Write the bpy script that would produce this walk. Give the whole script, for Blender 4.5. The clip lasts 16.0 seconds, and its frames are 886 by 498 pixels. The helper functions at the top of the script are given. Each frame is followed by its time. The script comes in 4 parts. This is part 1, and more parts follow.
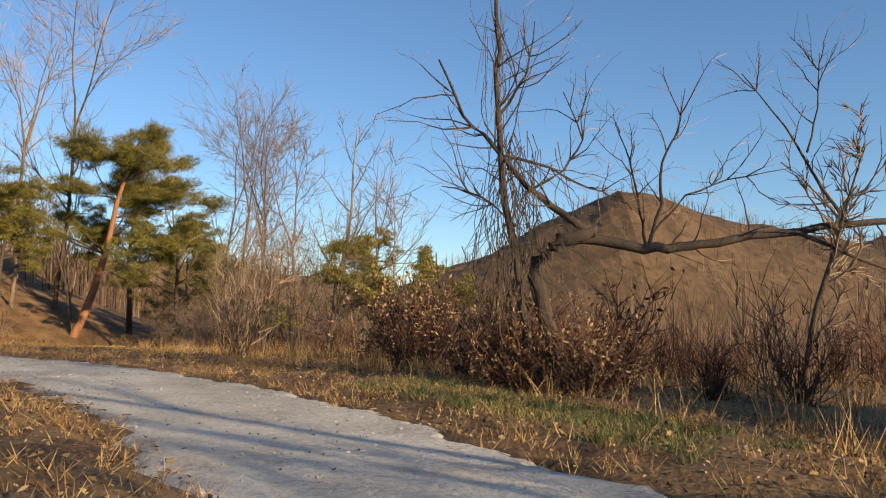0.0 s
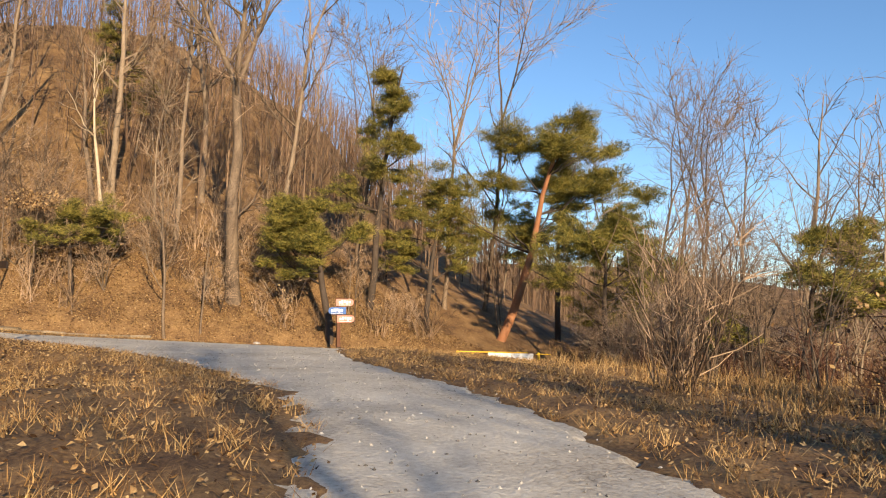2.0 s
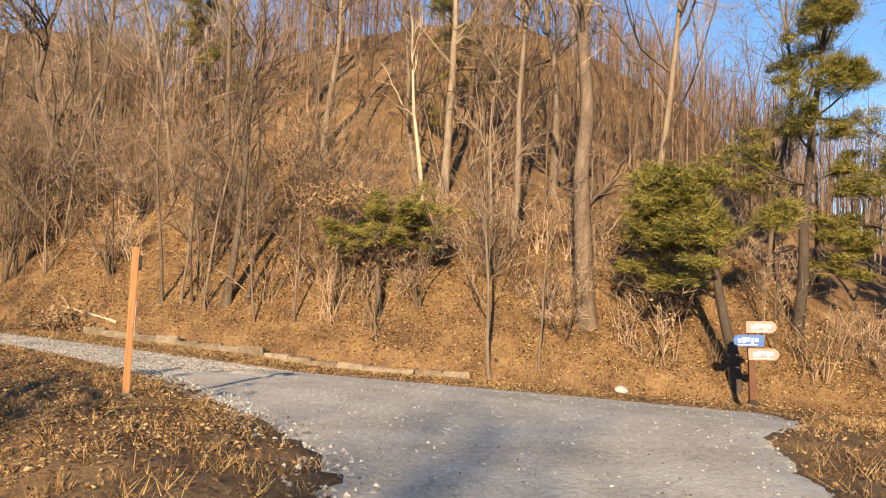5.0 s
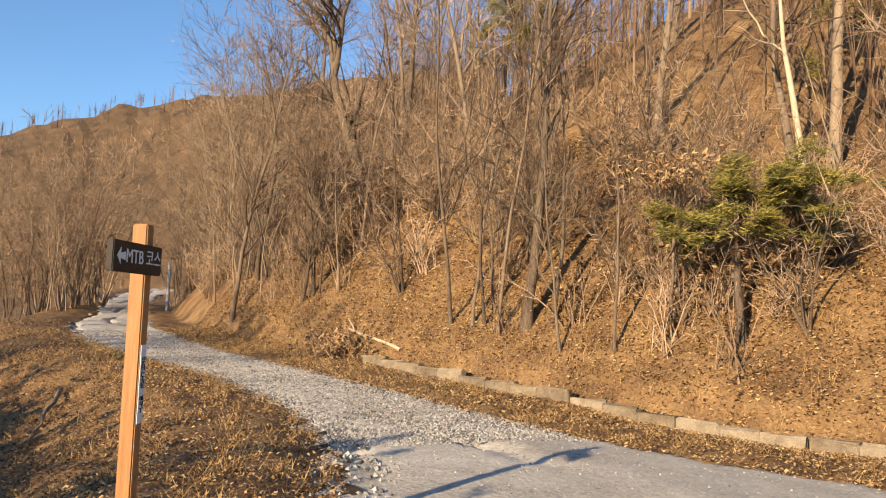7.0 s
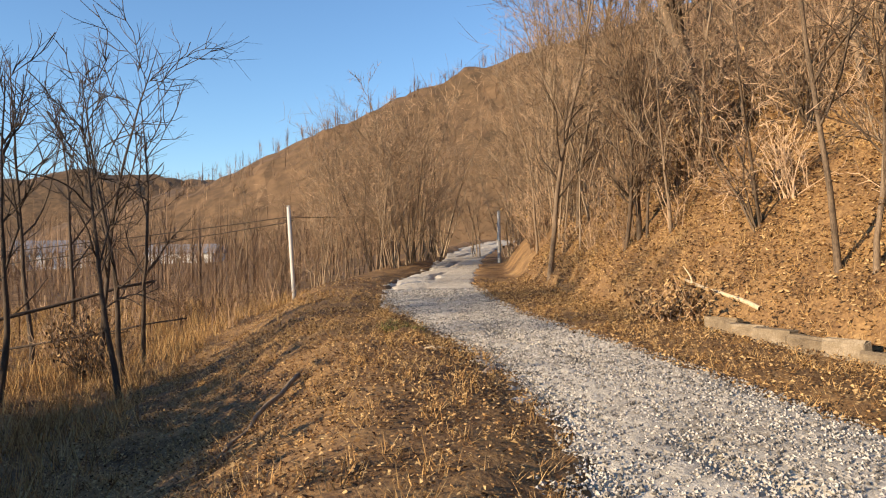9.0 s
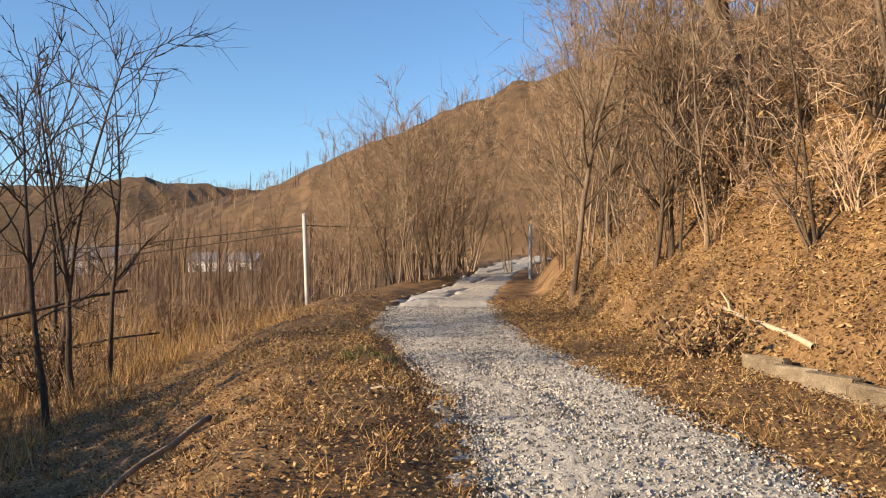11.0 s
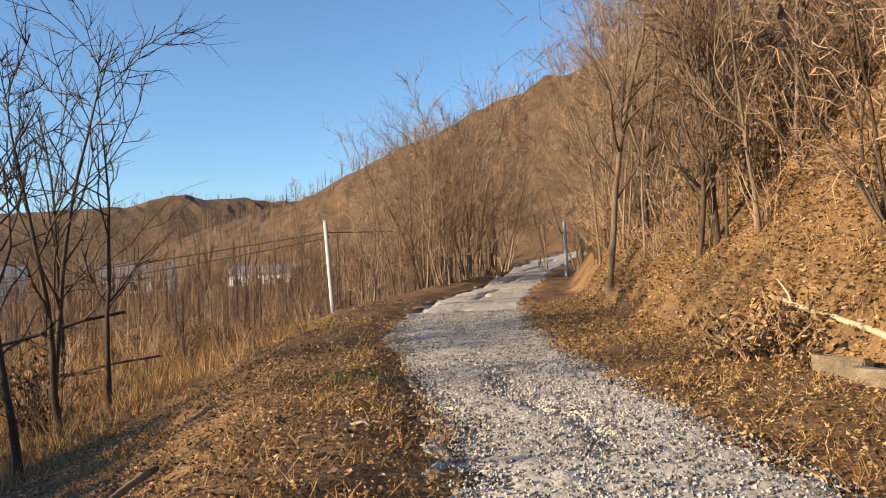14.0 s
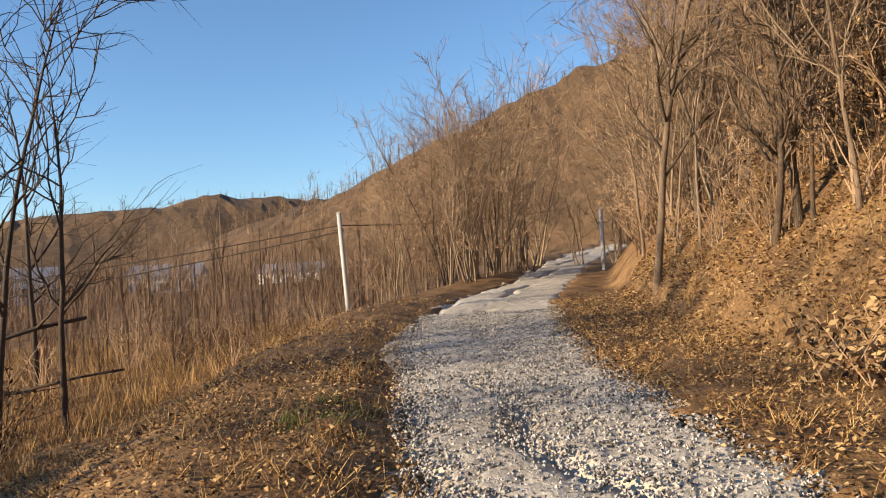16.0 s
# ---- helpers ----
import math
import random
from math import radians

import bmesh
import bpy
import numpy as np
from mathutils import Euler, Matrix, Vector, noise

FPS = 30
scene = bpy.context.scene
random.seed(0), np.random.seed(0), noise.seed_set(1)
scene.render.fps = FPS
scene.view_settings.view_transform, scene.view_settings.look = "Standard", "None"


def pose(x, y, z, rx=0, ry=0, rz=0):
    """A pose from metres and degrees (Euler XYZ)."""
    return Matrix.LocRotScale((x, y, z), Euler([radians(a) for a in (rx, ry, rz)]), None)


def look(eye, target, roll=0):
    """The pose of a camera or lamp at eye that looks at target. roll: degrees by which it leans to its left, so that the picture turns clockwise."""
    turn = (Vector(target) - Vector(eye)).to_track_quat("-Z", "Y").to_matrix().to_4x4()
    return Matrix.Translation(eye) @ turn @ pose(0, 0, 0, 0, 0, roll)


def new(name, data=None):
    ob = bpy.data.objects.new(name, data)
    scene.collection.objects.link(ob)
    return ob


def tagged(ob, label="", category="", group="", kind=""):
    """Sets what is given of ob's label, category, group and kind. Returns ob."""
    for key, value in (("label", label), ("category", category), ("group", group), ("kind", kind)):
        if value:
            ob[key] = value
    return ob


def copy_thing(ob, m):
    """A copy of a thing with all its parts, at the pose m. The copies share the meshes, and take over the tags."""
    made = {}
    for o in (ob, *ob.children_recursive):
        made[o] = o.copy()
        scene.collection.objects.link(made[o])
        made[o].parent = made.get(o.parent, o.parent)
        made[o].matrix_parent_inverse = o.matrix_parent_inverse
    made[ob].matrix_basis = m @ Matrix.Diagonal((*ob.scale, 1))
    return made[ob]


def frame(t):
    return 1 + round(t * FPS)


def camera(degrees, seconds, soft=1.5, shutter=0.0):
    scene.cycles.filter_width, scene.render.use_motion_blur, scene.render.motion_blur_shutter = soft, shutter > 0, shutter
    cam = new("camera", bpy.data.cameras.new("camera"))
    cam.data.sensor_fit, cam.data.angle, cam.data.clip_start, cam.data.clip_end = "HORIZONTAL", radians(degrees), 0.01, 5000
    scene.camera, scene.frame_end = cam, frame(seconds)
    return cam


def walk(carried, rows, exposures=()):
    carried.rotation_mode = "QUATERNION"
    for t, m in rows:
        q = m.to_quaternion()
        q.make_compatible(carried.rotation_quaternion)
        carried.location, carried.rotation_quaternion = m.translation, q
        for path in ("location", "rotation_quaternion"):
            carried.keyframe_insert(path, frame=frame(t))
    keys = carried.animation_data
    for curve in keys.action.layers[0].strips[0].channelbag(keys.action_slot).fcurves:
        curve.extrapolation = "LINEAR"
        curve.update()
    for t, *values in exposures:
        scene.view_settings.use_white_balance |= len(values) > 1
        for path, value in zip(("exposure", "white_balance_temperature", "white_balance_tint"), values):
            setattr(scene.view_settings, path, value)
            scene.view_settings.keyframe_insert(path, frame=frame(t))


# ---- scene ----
cam = camera(59.0, 16.0, soft=1.1)
PATH = [
    (0, (-18.352, -9.173, 0.95), (-16.519, -9.956, 1.109), 0.4),
    (0.5, (-17.141, -9.62, 0.963), (-15.21, -10.114, 1.123), -0.3),
    (1, (-15.73, -9.875, 0.93), (-13.749, -10.093, 1.094), 0.6),
    (1.5, (-14.392, -9.949, 0.97), (-12.4, -9.858, 1.123), 1.1),
    (2, (-13.02, -9.947, 0.995), (-11.046, -9.665, 1.146), 2.1),
    (2.5, (-11.573, -9.865, 1.007), (-9.622, -9.45, 1.158), 2.3),
    (3, (-10.149, -9.581, 1.021), (-8.25, -8.973, 1.18), 3.7),
    (3.2, (-9.58, -9.46, 1.03), (-7.699, -8.796, 1.186), 3.6),
    (5.3, (-4.143, -6.859, 1.141), (-2.583, -5.618, 1.307), 2.1),
    (5.5, (-3.665, -6.525, 1.171), (-2.143, -5.238, 1.339), 1.9),
    (6, (-2.526, -5.649, 1.205), (-1.161, -4.197, 1.372), 0.7),
    (6.5, (-1.434, -4.762, 1.27), (-0.286, -3.133, 1.438), 1.7),
    (7, (-0.623, -3.827, 1.289), (0.321, -2.071, 1.454), 2.0),
    (7.5, (0.035, -2.818, 1.291), (0.71, -0.94, 1.427), 2.4),
    (8, (0.49, -1.971, 1.325), (0.959, -0.031, 1.454), 0.1),
    (8.5, (0.841, -1.052, 1.29), (1.049, 0.937, 1.304), -0.7),
    (9, (1.203, -0.239, 1.358), (1.305, 1.758, 1.374), -0.9),
    (9.2, (1.378, -0.037, 1.373), (1.445, 1.962, 1.391), -0.8),
    (11.3, (2.182, 1.924, 1.362), (2.156, 3.923, 1.416), 0.3),
    (11.5, (2.215, 2.032, 1.361), (2.182, 4.031, 1.415), 0.1),
    (12, (2.267, 2.28, 1.364), (2.216, 4.279, 1.419), 0.1),
    (12.5, (2.327, 2.489, 1.351), (2.256, 4.487, 1.407), 0.2),
    (13, (2.401, 2.644, 1.391), (2.315, 4.641, 1.454), -0.8),
    (13.5, (2.451, 2.834, 1.38), (2.345, 4.83, 1.445), -2.1),
    (14, (2.499, 3.108, 1.366), (2.379, 5.103, 1.425), -2.5),
    (14.5, (2.574, 3.537, 1.358), (2.44, 5.532, 1.41), -3.0),
    (15, (2.626, 4.077, 1.361), (2.476, 6.071, 1.406), -3.2),
    (15.5, (2.672, 4.73, 1.348), (2.502, 6.723, 1.399), -3.0),
    (16, (2.65, 5.455, 1.327), (2.443, 7.443, 1.38), -3.2),
]
walk(cam, [(t, look(e, g, r)) for t, e, g, r in PATH], [(0, 0.12), (1, 0.2), (3, 0.42), (5.5, 0.5), (9, 0.52), (16, 0.45)])

# ---- world and sun ----
SUN_WAY = Vector((0.885, 0.466, -0.305)).normalized()
sky_world = bpy.data.worlds.new("sky")
scene.world = sky_world
sky_world.use_nodes = True
wn = sky_world.node_tree
sky = wn.nodes.new("ShaderNodeTexSky")
sky.sky_type, sky.sun_disc = "NISHITA", False
sky.sun_elevation, sky.sun_rotation = radians(17.0), radians(242.2)
sky.air_density, sky.dust_density, sky.ozone_density = 1.0, 0.0, 4.4
wn.nodes["Background"].inputs[1].default_value = 0.148
wn.links.new(sky.outputs[0], wn.nodes["Background"].inputs[0])
sun_data = bpy.data.lights.new("sun", "SUN")
sun_data.energy, sun_data.angle, sun_data.color = 7.0, radians(0.53), (1.0, 0.785, 0.53)
sun = new("sun", sun_data)
sun.matrix_world = look((-60, -30, 40), Vector((-60, -30, 40)) + SUN_WAY)

# ---- materials ----


def material(name, colours, scale, rough=0.85, bump=0.4, fine=14.0, island=0.0, stretch=(1, 1, 1), per_object=0.0):
    """Colours over coarse noise, broken up by fine grain, with bump from both."""
    m = bpy.data.materials.new(name)
    m.use_nodes = True
    t, bsdf = m.node_tree, m.node_tree.nodes["Principled BSDF"]
    co = t.nodes.new("ShaderNodeTexCoord")
    mp = t.nodes.new("ShaderNodeMapping")
    mp.inputs["Scale"].default_value = stretch
    t.links.new(co.outputs["Object"], mp.inputs[0])
    a, b = t.nodes.new("ShaderNodeTexNoise"), t.nodes.new("ShaderNodeTexNoise")
    for n, s, d in ((a, scale, 6), (b, scale * fine, 4)):
        n.inputs["Scale"].default_value, n.inputs["Detail"].default_value = s, d
        n.inputs["Roughness"].default_value = 0.65
        t.links.new(mp.outputs[0], n.inputs["Vector"])
    mix = t.nodes.new("ShaderNodeMath")
    mix.operation = "MULTIPLY_ADD"
    t.links.new(b.outputs[0], mix.inputs[0])
    mix.inputs[1].default_value = 0.55
    sc = t.nodes.new("ShaderNodeMath")
    sc.operation = "MULTIPLY"
    sc.inputs[1].default_value = 0.55
    t.links.new(a.outputs[0], sc.inputs[0])
    t.links.new(sc.outputs[0], mix.inputs[2])
    value = mix.outputs[0]
    if island or per_object:
        g = t.nodes.new("ShaderNodeNewGeometry" if island else "ShaderNodeObjectInfo")
        r = t.nodes.new("ShaderNodeMath")
        r.operation = "MULTIPLY_ADD"
        t.links.new(g.outputs["Random Per Island" if island else "Random"], r.inputs[0])
        r.inputs[1].default_value = island or per_object
        add = t.nodes.new("ShaderNodeMath")
        add.operation = "SUBTRACT"
        t.links.new(value, r.inputs[2])
        t.links.new(r.outputs[0], add.inputs[0])
        add.inputs[1].default_value = (island or per_object) / 2
        value = add.outputs[0]
    ramp = t.nodes.new("ShaderNodeValToRGB")
    el = ramp.color_ramp.elements
    lo, hi = 0.34, 0.76
    while len(el) < len(colours):
        el.new(0.5)
    for i, c in enumerate(colours):
        el[i].position = lo + (hi - lo) * i / (len(colours) - 1)
        el[i].color = (*c, 1)
    t.links.new(value, ramp.inputs[0])
    t.links.new(ramp.outputs[0], bsdf.inputs["Base Color"])
    bsdf.inputs["Roughness"].default_value = rough
    bsdf.inputs["Specular IOR Level"].default_value = 0.25
    if bump:
        bp = t.nodes.new("ShaderNodeBump")
        bp.inputs["Strength"].default_value = bump
        bp.inputs["Distance"].default_value = 0.03
        t.links.new(mix.outputs[0], bp.inputs["Height"])
        t.links.new(bp.outputs[0], bsdf.inputs["Normal"])
    return m


M_GROUND = material("leafy_soil", [(0.025, 0.015, 0.008), (0.13, 0.073, 0.034), (0.26, 0.155, 0.066), (0.40, 0.26, 0.11)], 1.1, bump=0.9, fine=22)
M_ROAD = material("pale_gravel", [(0.17, 0.14, 0.10), (0.42, 0.37, 0.295), (0.57, 0.52, 0.43), (0.68, 0.63, 0.53)], 0.7, bump=0.9, fine=34)
M_STONE = material("crushed_stone", [(0.09, 0.082, 0.073), (0.28, 0.258, 0.23), (0.47, 0.44, 0.395)], 3.0, island=0.5, bump=0.2)
M_LEAF = material("fallen_leaf", [(0.06, 0.03, 0.013), (0.21, 0.115, 0.046), (0.34, 0.205, 0.082), (0.46, 0.31, 0.145)], 4.0, island=0.7, bump=0.1)
M_GRASS = material("dry_grass", [(0.14, 0.075, 0.03), (0.36, 0.21, 0.08), (0.50, 0.34, 0.15)], 1.5, island=0.5, bump=0.0)
M_GREEN = material("green_grass", [(0.05, 0.07, 0.018), (0.10, 0.13, 0.035), (0.24, 0.21, 0.08)], 2.0, island=0.5, bump=0.0)
M_BARK = material("grey_brown_bark", [(0.05, 0.035, 0.024), (0.18, 0.128, 0.084), (0.33, 0.25, 0.168)], 5.0, bump=0.8, stretch=(1, 1, 0.22), per_object=0.3)
M_TWIG = material("twig_bark", [(0.08, 0.05, 0.03), (0.31, 0.207, 0.125), (0.46, 0.32, 0.205)], 3.0, bump=0.0, per_object=0.45)
M_DARK = material("dark_bark", [(0.035, 0.027, 0.02), (0.075, 0.055, 0.04), (0.13, 0.095, 0.07)], 5.0, bump=0.8, stretch=(1, 1, 0.25))
M_RED = material("red_pine_bark", [(0.16, 0.07, 0.035), (0.34, 0.15, 0.07), (0.44, 0.24, 0.13)], 6.0, bump=0.8, stretch=(1, 1, 0.3))
M_NEEDLE = material("pine_needle", [(0.045, 0.048, 0.012), (0.19, 0.168, 0.03), (0.37, 0.29, 0.065)], 0.9, island=0.5, bump=0.0, rough=0.6)
M_BRAMBLE = material("bramble_stem", [(0.05, 0.024, 0.016), (0.12, 0.06, 0.038), (0.2, 0.105, 0.06)], 3.0, bump=0.0, per_object=0.3)
M_WOODS = material("winter_woods", [(0.09, 0.055, 0.035), (0.19, 0.12, 0.075), (0.29, 0.195, 0.12)], 0.03, island=0.4, bump=0.0)
M_HILL = material("wooded_hill", [(0.045, 0.034, 0.02), (0.12, 0.075, 0.04), (0.21, 0.13, 0.07)], 0.018, bump=0.0, fine=18)
M_POST = material("stained_timber", [(0.24, 0.11, 0.04), (0.36, 0.175, 0.065), (0.46, 0.25, 0.10)], 4.0, bump=0.2, stretch=(1, 1, 0.1), rough=0.6)
M_BOARD = material("dark_board", [(0.018, 0.012, 0.009), (0.035, 0.024, 0.018)], 6.0, bump=0.2, rough=0.55)
M_WHITE = material("white_paint", [(0.66, 0.66, 0.64), (0.80, 0.80, 0.78)], 6.0, bump=0.05, rough=0.6)
M_INK = material("black_paint", [(0.02, 0.02, 0.02), (0.035, 0.035, 0.035)], 6.0, bump=0.0)
M_SALMON = material("salmon_paint", [(0.55, 0.20, 0.15), (0.66, 0.28, 0.21)], 5.0, bump=0.05, rough=0.5)
M_BLUE = material("blue_paint", [(0.05, 0.12, 0.33), (0.08, 0.17, 0.42)], 5.0, bump=0.05, rough=0.5)
M_YELLOW = material("yellow_paint", [(0.62, 0.38, 0.02), (0.78, 0.50, 0.03)], 7.0, bump=0.05, rough=0.5)
M_CONCRETE = material("weathered_concrete", [(0.09, 0.065, 0.042), (0.23, 0.18, 0.12), (0.40, 0.335, 0.245)], 5.0, bump=0.7, per_object=0.2)
M_POLE = material("galvanised_pole", [(0.38, 0.36, 0.33), (0.52, 0.50, 0.47)], 3.0, bump=0.1, rough=0.5)
M_ROOF = material("roof_sheet", [(0.16, 0.17, 0.20), (0.24, 0.25, 0.28)], 0.6, bump=0.0)
M_GLASS = material("dark_pane", [(0.04, 0.05, 0.06), (0.06, 0.07, 0.08)], 1.0, bump=0.0, rough=0.15)
M_CUT = material("cut_wood", [(0.42, 0.32, 0.20), (0.58, 0.47, 0.33)], 5.0, bump=0.2, stretch=(0.2, 1, 1))

# ---- mesh helpers ----
rng = random.Random(7)
nrng = np.random.default_rng(11)


def raw(name, verts, faces, mat, parent=None, label="", smooth=False):
    me = bpy.data.meshes.new(name)
    me.from_pydata(verts, [], faces)
    me.materials.append(mat)
    if smooth:
        me.polygons.foreach_set("use_smooth", [True] * len(me.polygons))
    me.update()
    ob = new(name, me)
    if parent is not None:
        ob.parent = parent
    if label:
        ob["label"] = label
    return ob


def part(name, bm, mat, parent=None, label=""):
    me = bpy.data.meshes.new(name)
    bm.to_mesh(me)
    bm.free()
    me.materials.append(mat)
    ob = new(name, me)
    if parent is not None:
        ob.parent = parent
    if label:
        ob["label"] = label
    return ob


def box(sx, sy, sz, at=(0, 0, 0), turn=None, bevel=0.008):
    bm = bmesh.new()
    bmesh.ops.create_cube(bm, size=1)
    bmesh.ops.scale(bm, vec=(sx, sy, sz), verts=bm.verts)
    if bevel:
        bmesh.ops.bevel(bm, geom=bm.edges[:], offset=bevel, segments=2, affect="EDGES")
    if turn:
        bmesh.ops.transform(bm, matrix=turn, verts=bm.verts)
    bmesh.ops.translate(bm, vec=at, verts=bm.verts)
    return bm


class Tubes:
    """Collects tapered tubes into one mesh."""

    def __init__(self):
        self.v, self.f = [], []

    def add(self, pts, radii, sides):
        n0, k = len(self.v), len(pts)
        for i, (p, r) in enumerate(zip(pts, radii)):
            d = (pts[min(i + 1, k - 1)] - pts[max(i - 1, 0)]).normalized()
            a = d.orthogonal().normalized()
            b = d.cross(a)
            for s in range(sides):
                w = 2 * math.pi * s / sides
                self.v.append(p + (a * math.cos(w) + b * math.sin(w)) * r)
        for i in range(k - 1):
            for s in range(sides):
                q, q2 = n0 + i * sides + s, n0 + i * sides + (s + 1) % sides
                self.f.append((q, q2, q2 + sides, q + sides))
        self.f.append(tuple(n0 + (k - 1) * sides + s for s in range(sides)))


def grow(start, way, length, r0, r1, rr, wobble, segs, lift=0.0):
    pts, radii, p, d = [start.copy()], [r0], start.copy(), way.normalized()
    for i in range(segs):
        d = (d + Vector((rr.gauss(0, wobble), rr.gauss(0, wobble), rr.gauss(0, wobble) + lift))).normalized()
        p = p + d * (length / segs)
        pts.append(p.copy())
        radii.append(r0 + (r1 - r0) * (i + 1) / segs)
    return pts, radii


def off_way(d, spread, rr):
    a = d.orthogonal().normalized()
    a.rotate(Matrix.Rotation(rr.uniform(0, 2 * math.pi), 3, d))
    return (d * math.cos(spread) + a * math.sin(spread)).normalized()


def bare_tree(seed, height, radius, first=0.35, limbs=11, lean=(0.0, 0.0), fork=False, dense=1.0, twig=0.0085, bark=None, shade=None, name="bare_tree"):
    """A leafless tree: trunk, limbs and a crown of fine twigs."""
    rr = random.Random(seed)
    thing = new(name)
    trunk, crown, twigs = Tubes(), Tubes(), Tubes()
    way = Vector((lean[0], lean[1], 1))
    pts, radii = grow(Vector((0, 0, -0.25)), way, height * (0.6 if fork else 0.96), radius, radius * (0.55 if fork else 0.12), rr, 0.045, 12, 0.02)
    radii[0] *= 1.35
    trunk.add(pts, radii, 10)
    stems = [(pts, radii)]
    if fork:
        for k in range(rr.choice((2, 3))):
            p2, r2 = grow(pts[-1], off_way((pts[-1] - pts[-2]).normalized(), rr.uniform(0.2, 0.45), rr), height * rr.uniform(0.38, 0.5), radii[-1] * 0.8, radius * 0.1, rr, 0.09, 9, 0.05)
            trunk.add(p2, r2, 8)
            stems.append((p2, r2))
    for k in range(limbs * (2 if fork else 1)):
        sp, sr = rr.choice(stems) if fork else stems[0]
        u = rr.uniform(first if sp is pts else 0.15, 0.97)
        i = min(int(u * (len(sp) - 1)), len(sp) - 2)
        start = sp[i].lerp(sp[i + 1], u * (len(sp) - 1) - i)
        d = (sp[i + 1] - sp[i]).normalized()
        ln = height * rr.uniform(0.2, 0.42) * (1.15 - 0.6 * u)
        rb = min(sr[i] * 0.55, radius * 0.42)
        lp, lr = grow(start, off_way(d, rr.uniform(0.45, 1.1), rr), ln, rb, 0.009, rr, 0.17, 7, 0.07)
        crown.add(lp, lr, 4)
        for q in range(int(rr.randint(4, 7) * dense)):
            j = rr.randint(1, 6)
            tp, tr = grow(lp[j], off_way((lp[j] - lp[j - 1]).normalized(), rr.uniform(0.4, 0.9), rr), ln * rr.uniform(0.25, 0.55), max(lr[j] * 0.6, 0.011), 0.005, rr, 0.18, 4, 0.06)
            crown.add(tp, tr, 3)
            for w in range(int(rr.randint(3, 6) * dense)):
                j2 = rr.randint(1, 4)
                wp, wr = grow(tp[j2], off_way((tp[j2] - tp[j2 - 1]).normalized(), rr.uniform(0.3, 0.8), rr), ln * rr.uniform(0.12, 0.3), twig, 0.002, rr, 0.14, 1, 0.05)
                twigs.add(wp, wr, 3)
    raw("trunk", trunk.v, trunk.f, bark or M_BARK, thing, smooth=True)
    tagged(raw("branchwork", crown.v, crown.f, bark or M_BARK, thing, smooth=True), kind="stuff")
    tagged(raw("crown", twigs.v, twigs.f, shade or M_TWIG, thing), kind="stuff")
    return thing


def shrub(seed, height, stems, spread, bark=None, leaves=0, name="shrub"):
    """Many thin stems out of one stool, some with withered leaves."""
    rr = random.Random(seed)
    thing = new(name)
    stem, twigs, lv, lf = Tubes(), Tubes(), [], []
    for k in range(stems):
        d = off_way(Vector((0, 0, 1)), abs(rr.gauss(0, spread)), rr)
        pts, radii = grow(Vector((rr.gauss(0, 0.12), rr.gauss(0, 0.12), -0.1)), d, height * rr.uniform(0.6, 1.1), rr.uniform(0.008, 0.017), 0.004, rr, 0.12, 6, 0.03)
        stem.add(pts, radii, 3)
        for q in range(6):
            j = rr.randint(1, 6)
            tp, tr = grow(pts[j], off_way((pts[j] - pts[j - 1]).normalized(), rr.uniform(0.4, 1.0), rr), height * rr.uniform(0.12, 0.35), 0.008, 0.003, rr, 0.2, 2, 0.03)
            twigs.add(tp, tr, 3)
            for _ in range(leaves):
                c = tp[rr.randint(1, 2)]
                a = Vector((rr.gauss(0, 1), rr.gauss(0, 1), rr.gauss(0, 1))).normalized()
                b = a.orthogonal().normalized() * 0.5
                s, n = rr.uniform(0.025, 0.055), len(lv)
                lv += [c, c + (a + b) * s, c + a * 2 * s, c + (a - b) * s]
                lf.append((n, n + 1, n + 2, n + 3))
    tagged(raw("thicket", stem.v, stem.f, bark or M_TWIG, thing), kind="stuff")
    tagged(raw("crown", twigs.v, twigs.f, bark or M_TWIG, thing), kind="stuff")
    if leaves:
        tagged(raw("foliage", lv, lf, M_LEAF, thing, "withered tan leaves"), kind="stuff")
    return thing


def coppice(seed, height, stems, spread, bark=None, name="coppice"):
    """Several slim trunks fanning out of one stool, each with a web of side twigs."""
    rr = random.Random(seed)
    thing = new(name)
    trunk, twigs = Tubes(), Tubes()
    for k in range(stems):
        d = off_way(Vector((0, 0, 1)), abs(rr.gauss(spread, spread * 0.5)), rr)
        h = height * rr.uniform(0.6, 1.1)
        pts, radii = grow(Vector((rr.gauss(0, 0.15), rr.gauss(0, 0.15), -0.15)), d, h, rr.uniform(0.02, 0.04) * (height / 4.5) ** 0.5, 0.005, rr, 0.1, 9, 0.02)
        trunk.add(pts, radii, 5)
        for q in range(13):
            j = rr.randint(2, 8)
            lp, lr = grow(pts[j], off_way((pts[j + 1] - pts[j]).normalized(), rr.uniform(0.5, 1.25), rr), h * rr.uniform(0.12, 0.36), max(radii[j] * 0.45, 0.006), 0.003, rr, 0.2, 5, 0.02)
            trunk.add(lp, lr, 3)
            for w in range(7):
                i = rr.randint(1, 5)
                wp, wr = grow(lp[i], off_way((lp[i] - lp[i - 1]).normalized(), rr.uniform(0.4, 1.1), rr), h * rr.uniform(0.04, 0.14), 0.0065, 0.0025, rr, 0.2, 2, 0.03)
                twigs.add(wp, wr, 3)
    tagged(raw("branchwork", trunk.v, trunk.f, bark or M_BARK, thing, smooth=True), kind="stuff")
    tagged(raw("crown", twigs.v, twigs.f, bark or M_TWIG, thing), kind="stuff")
    return thing


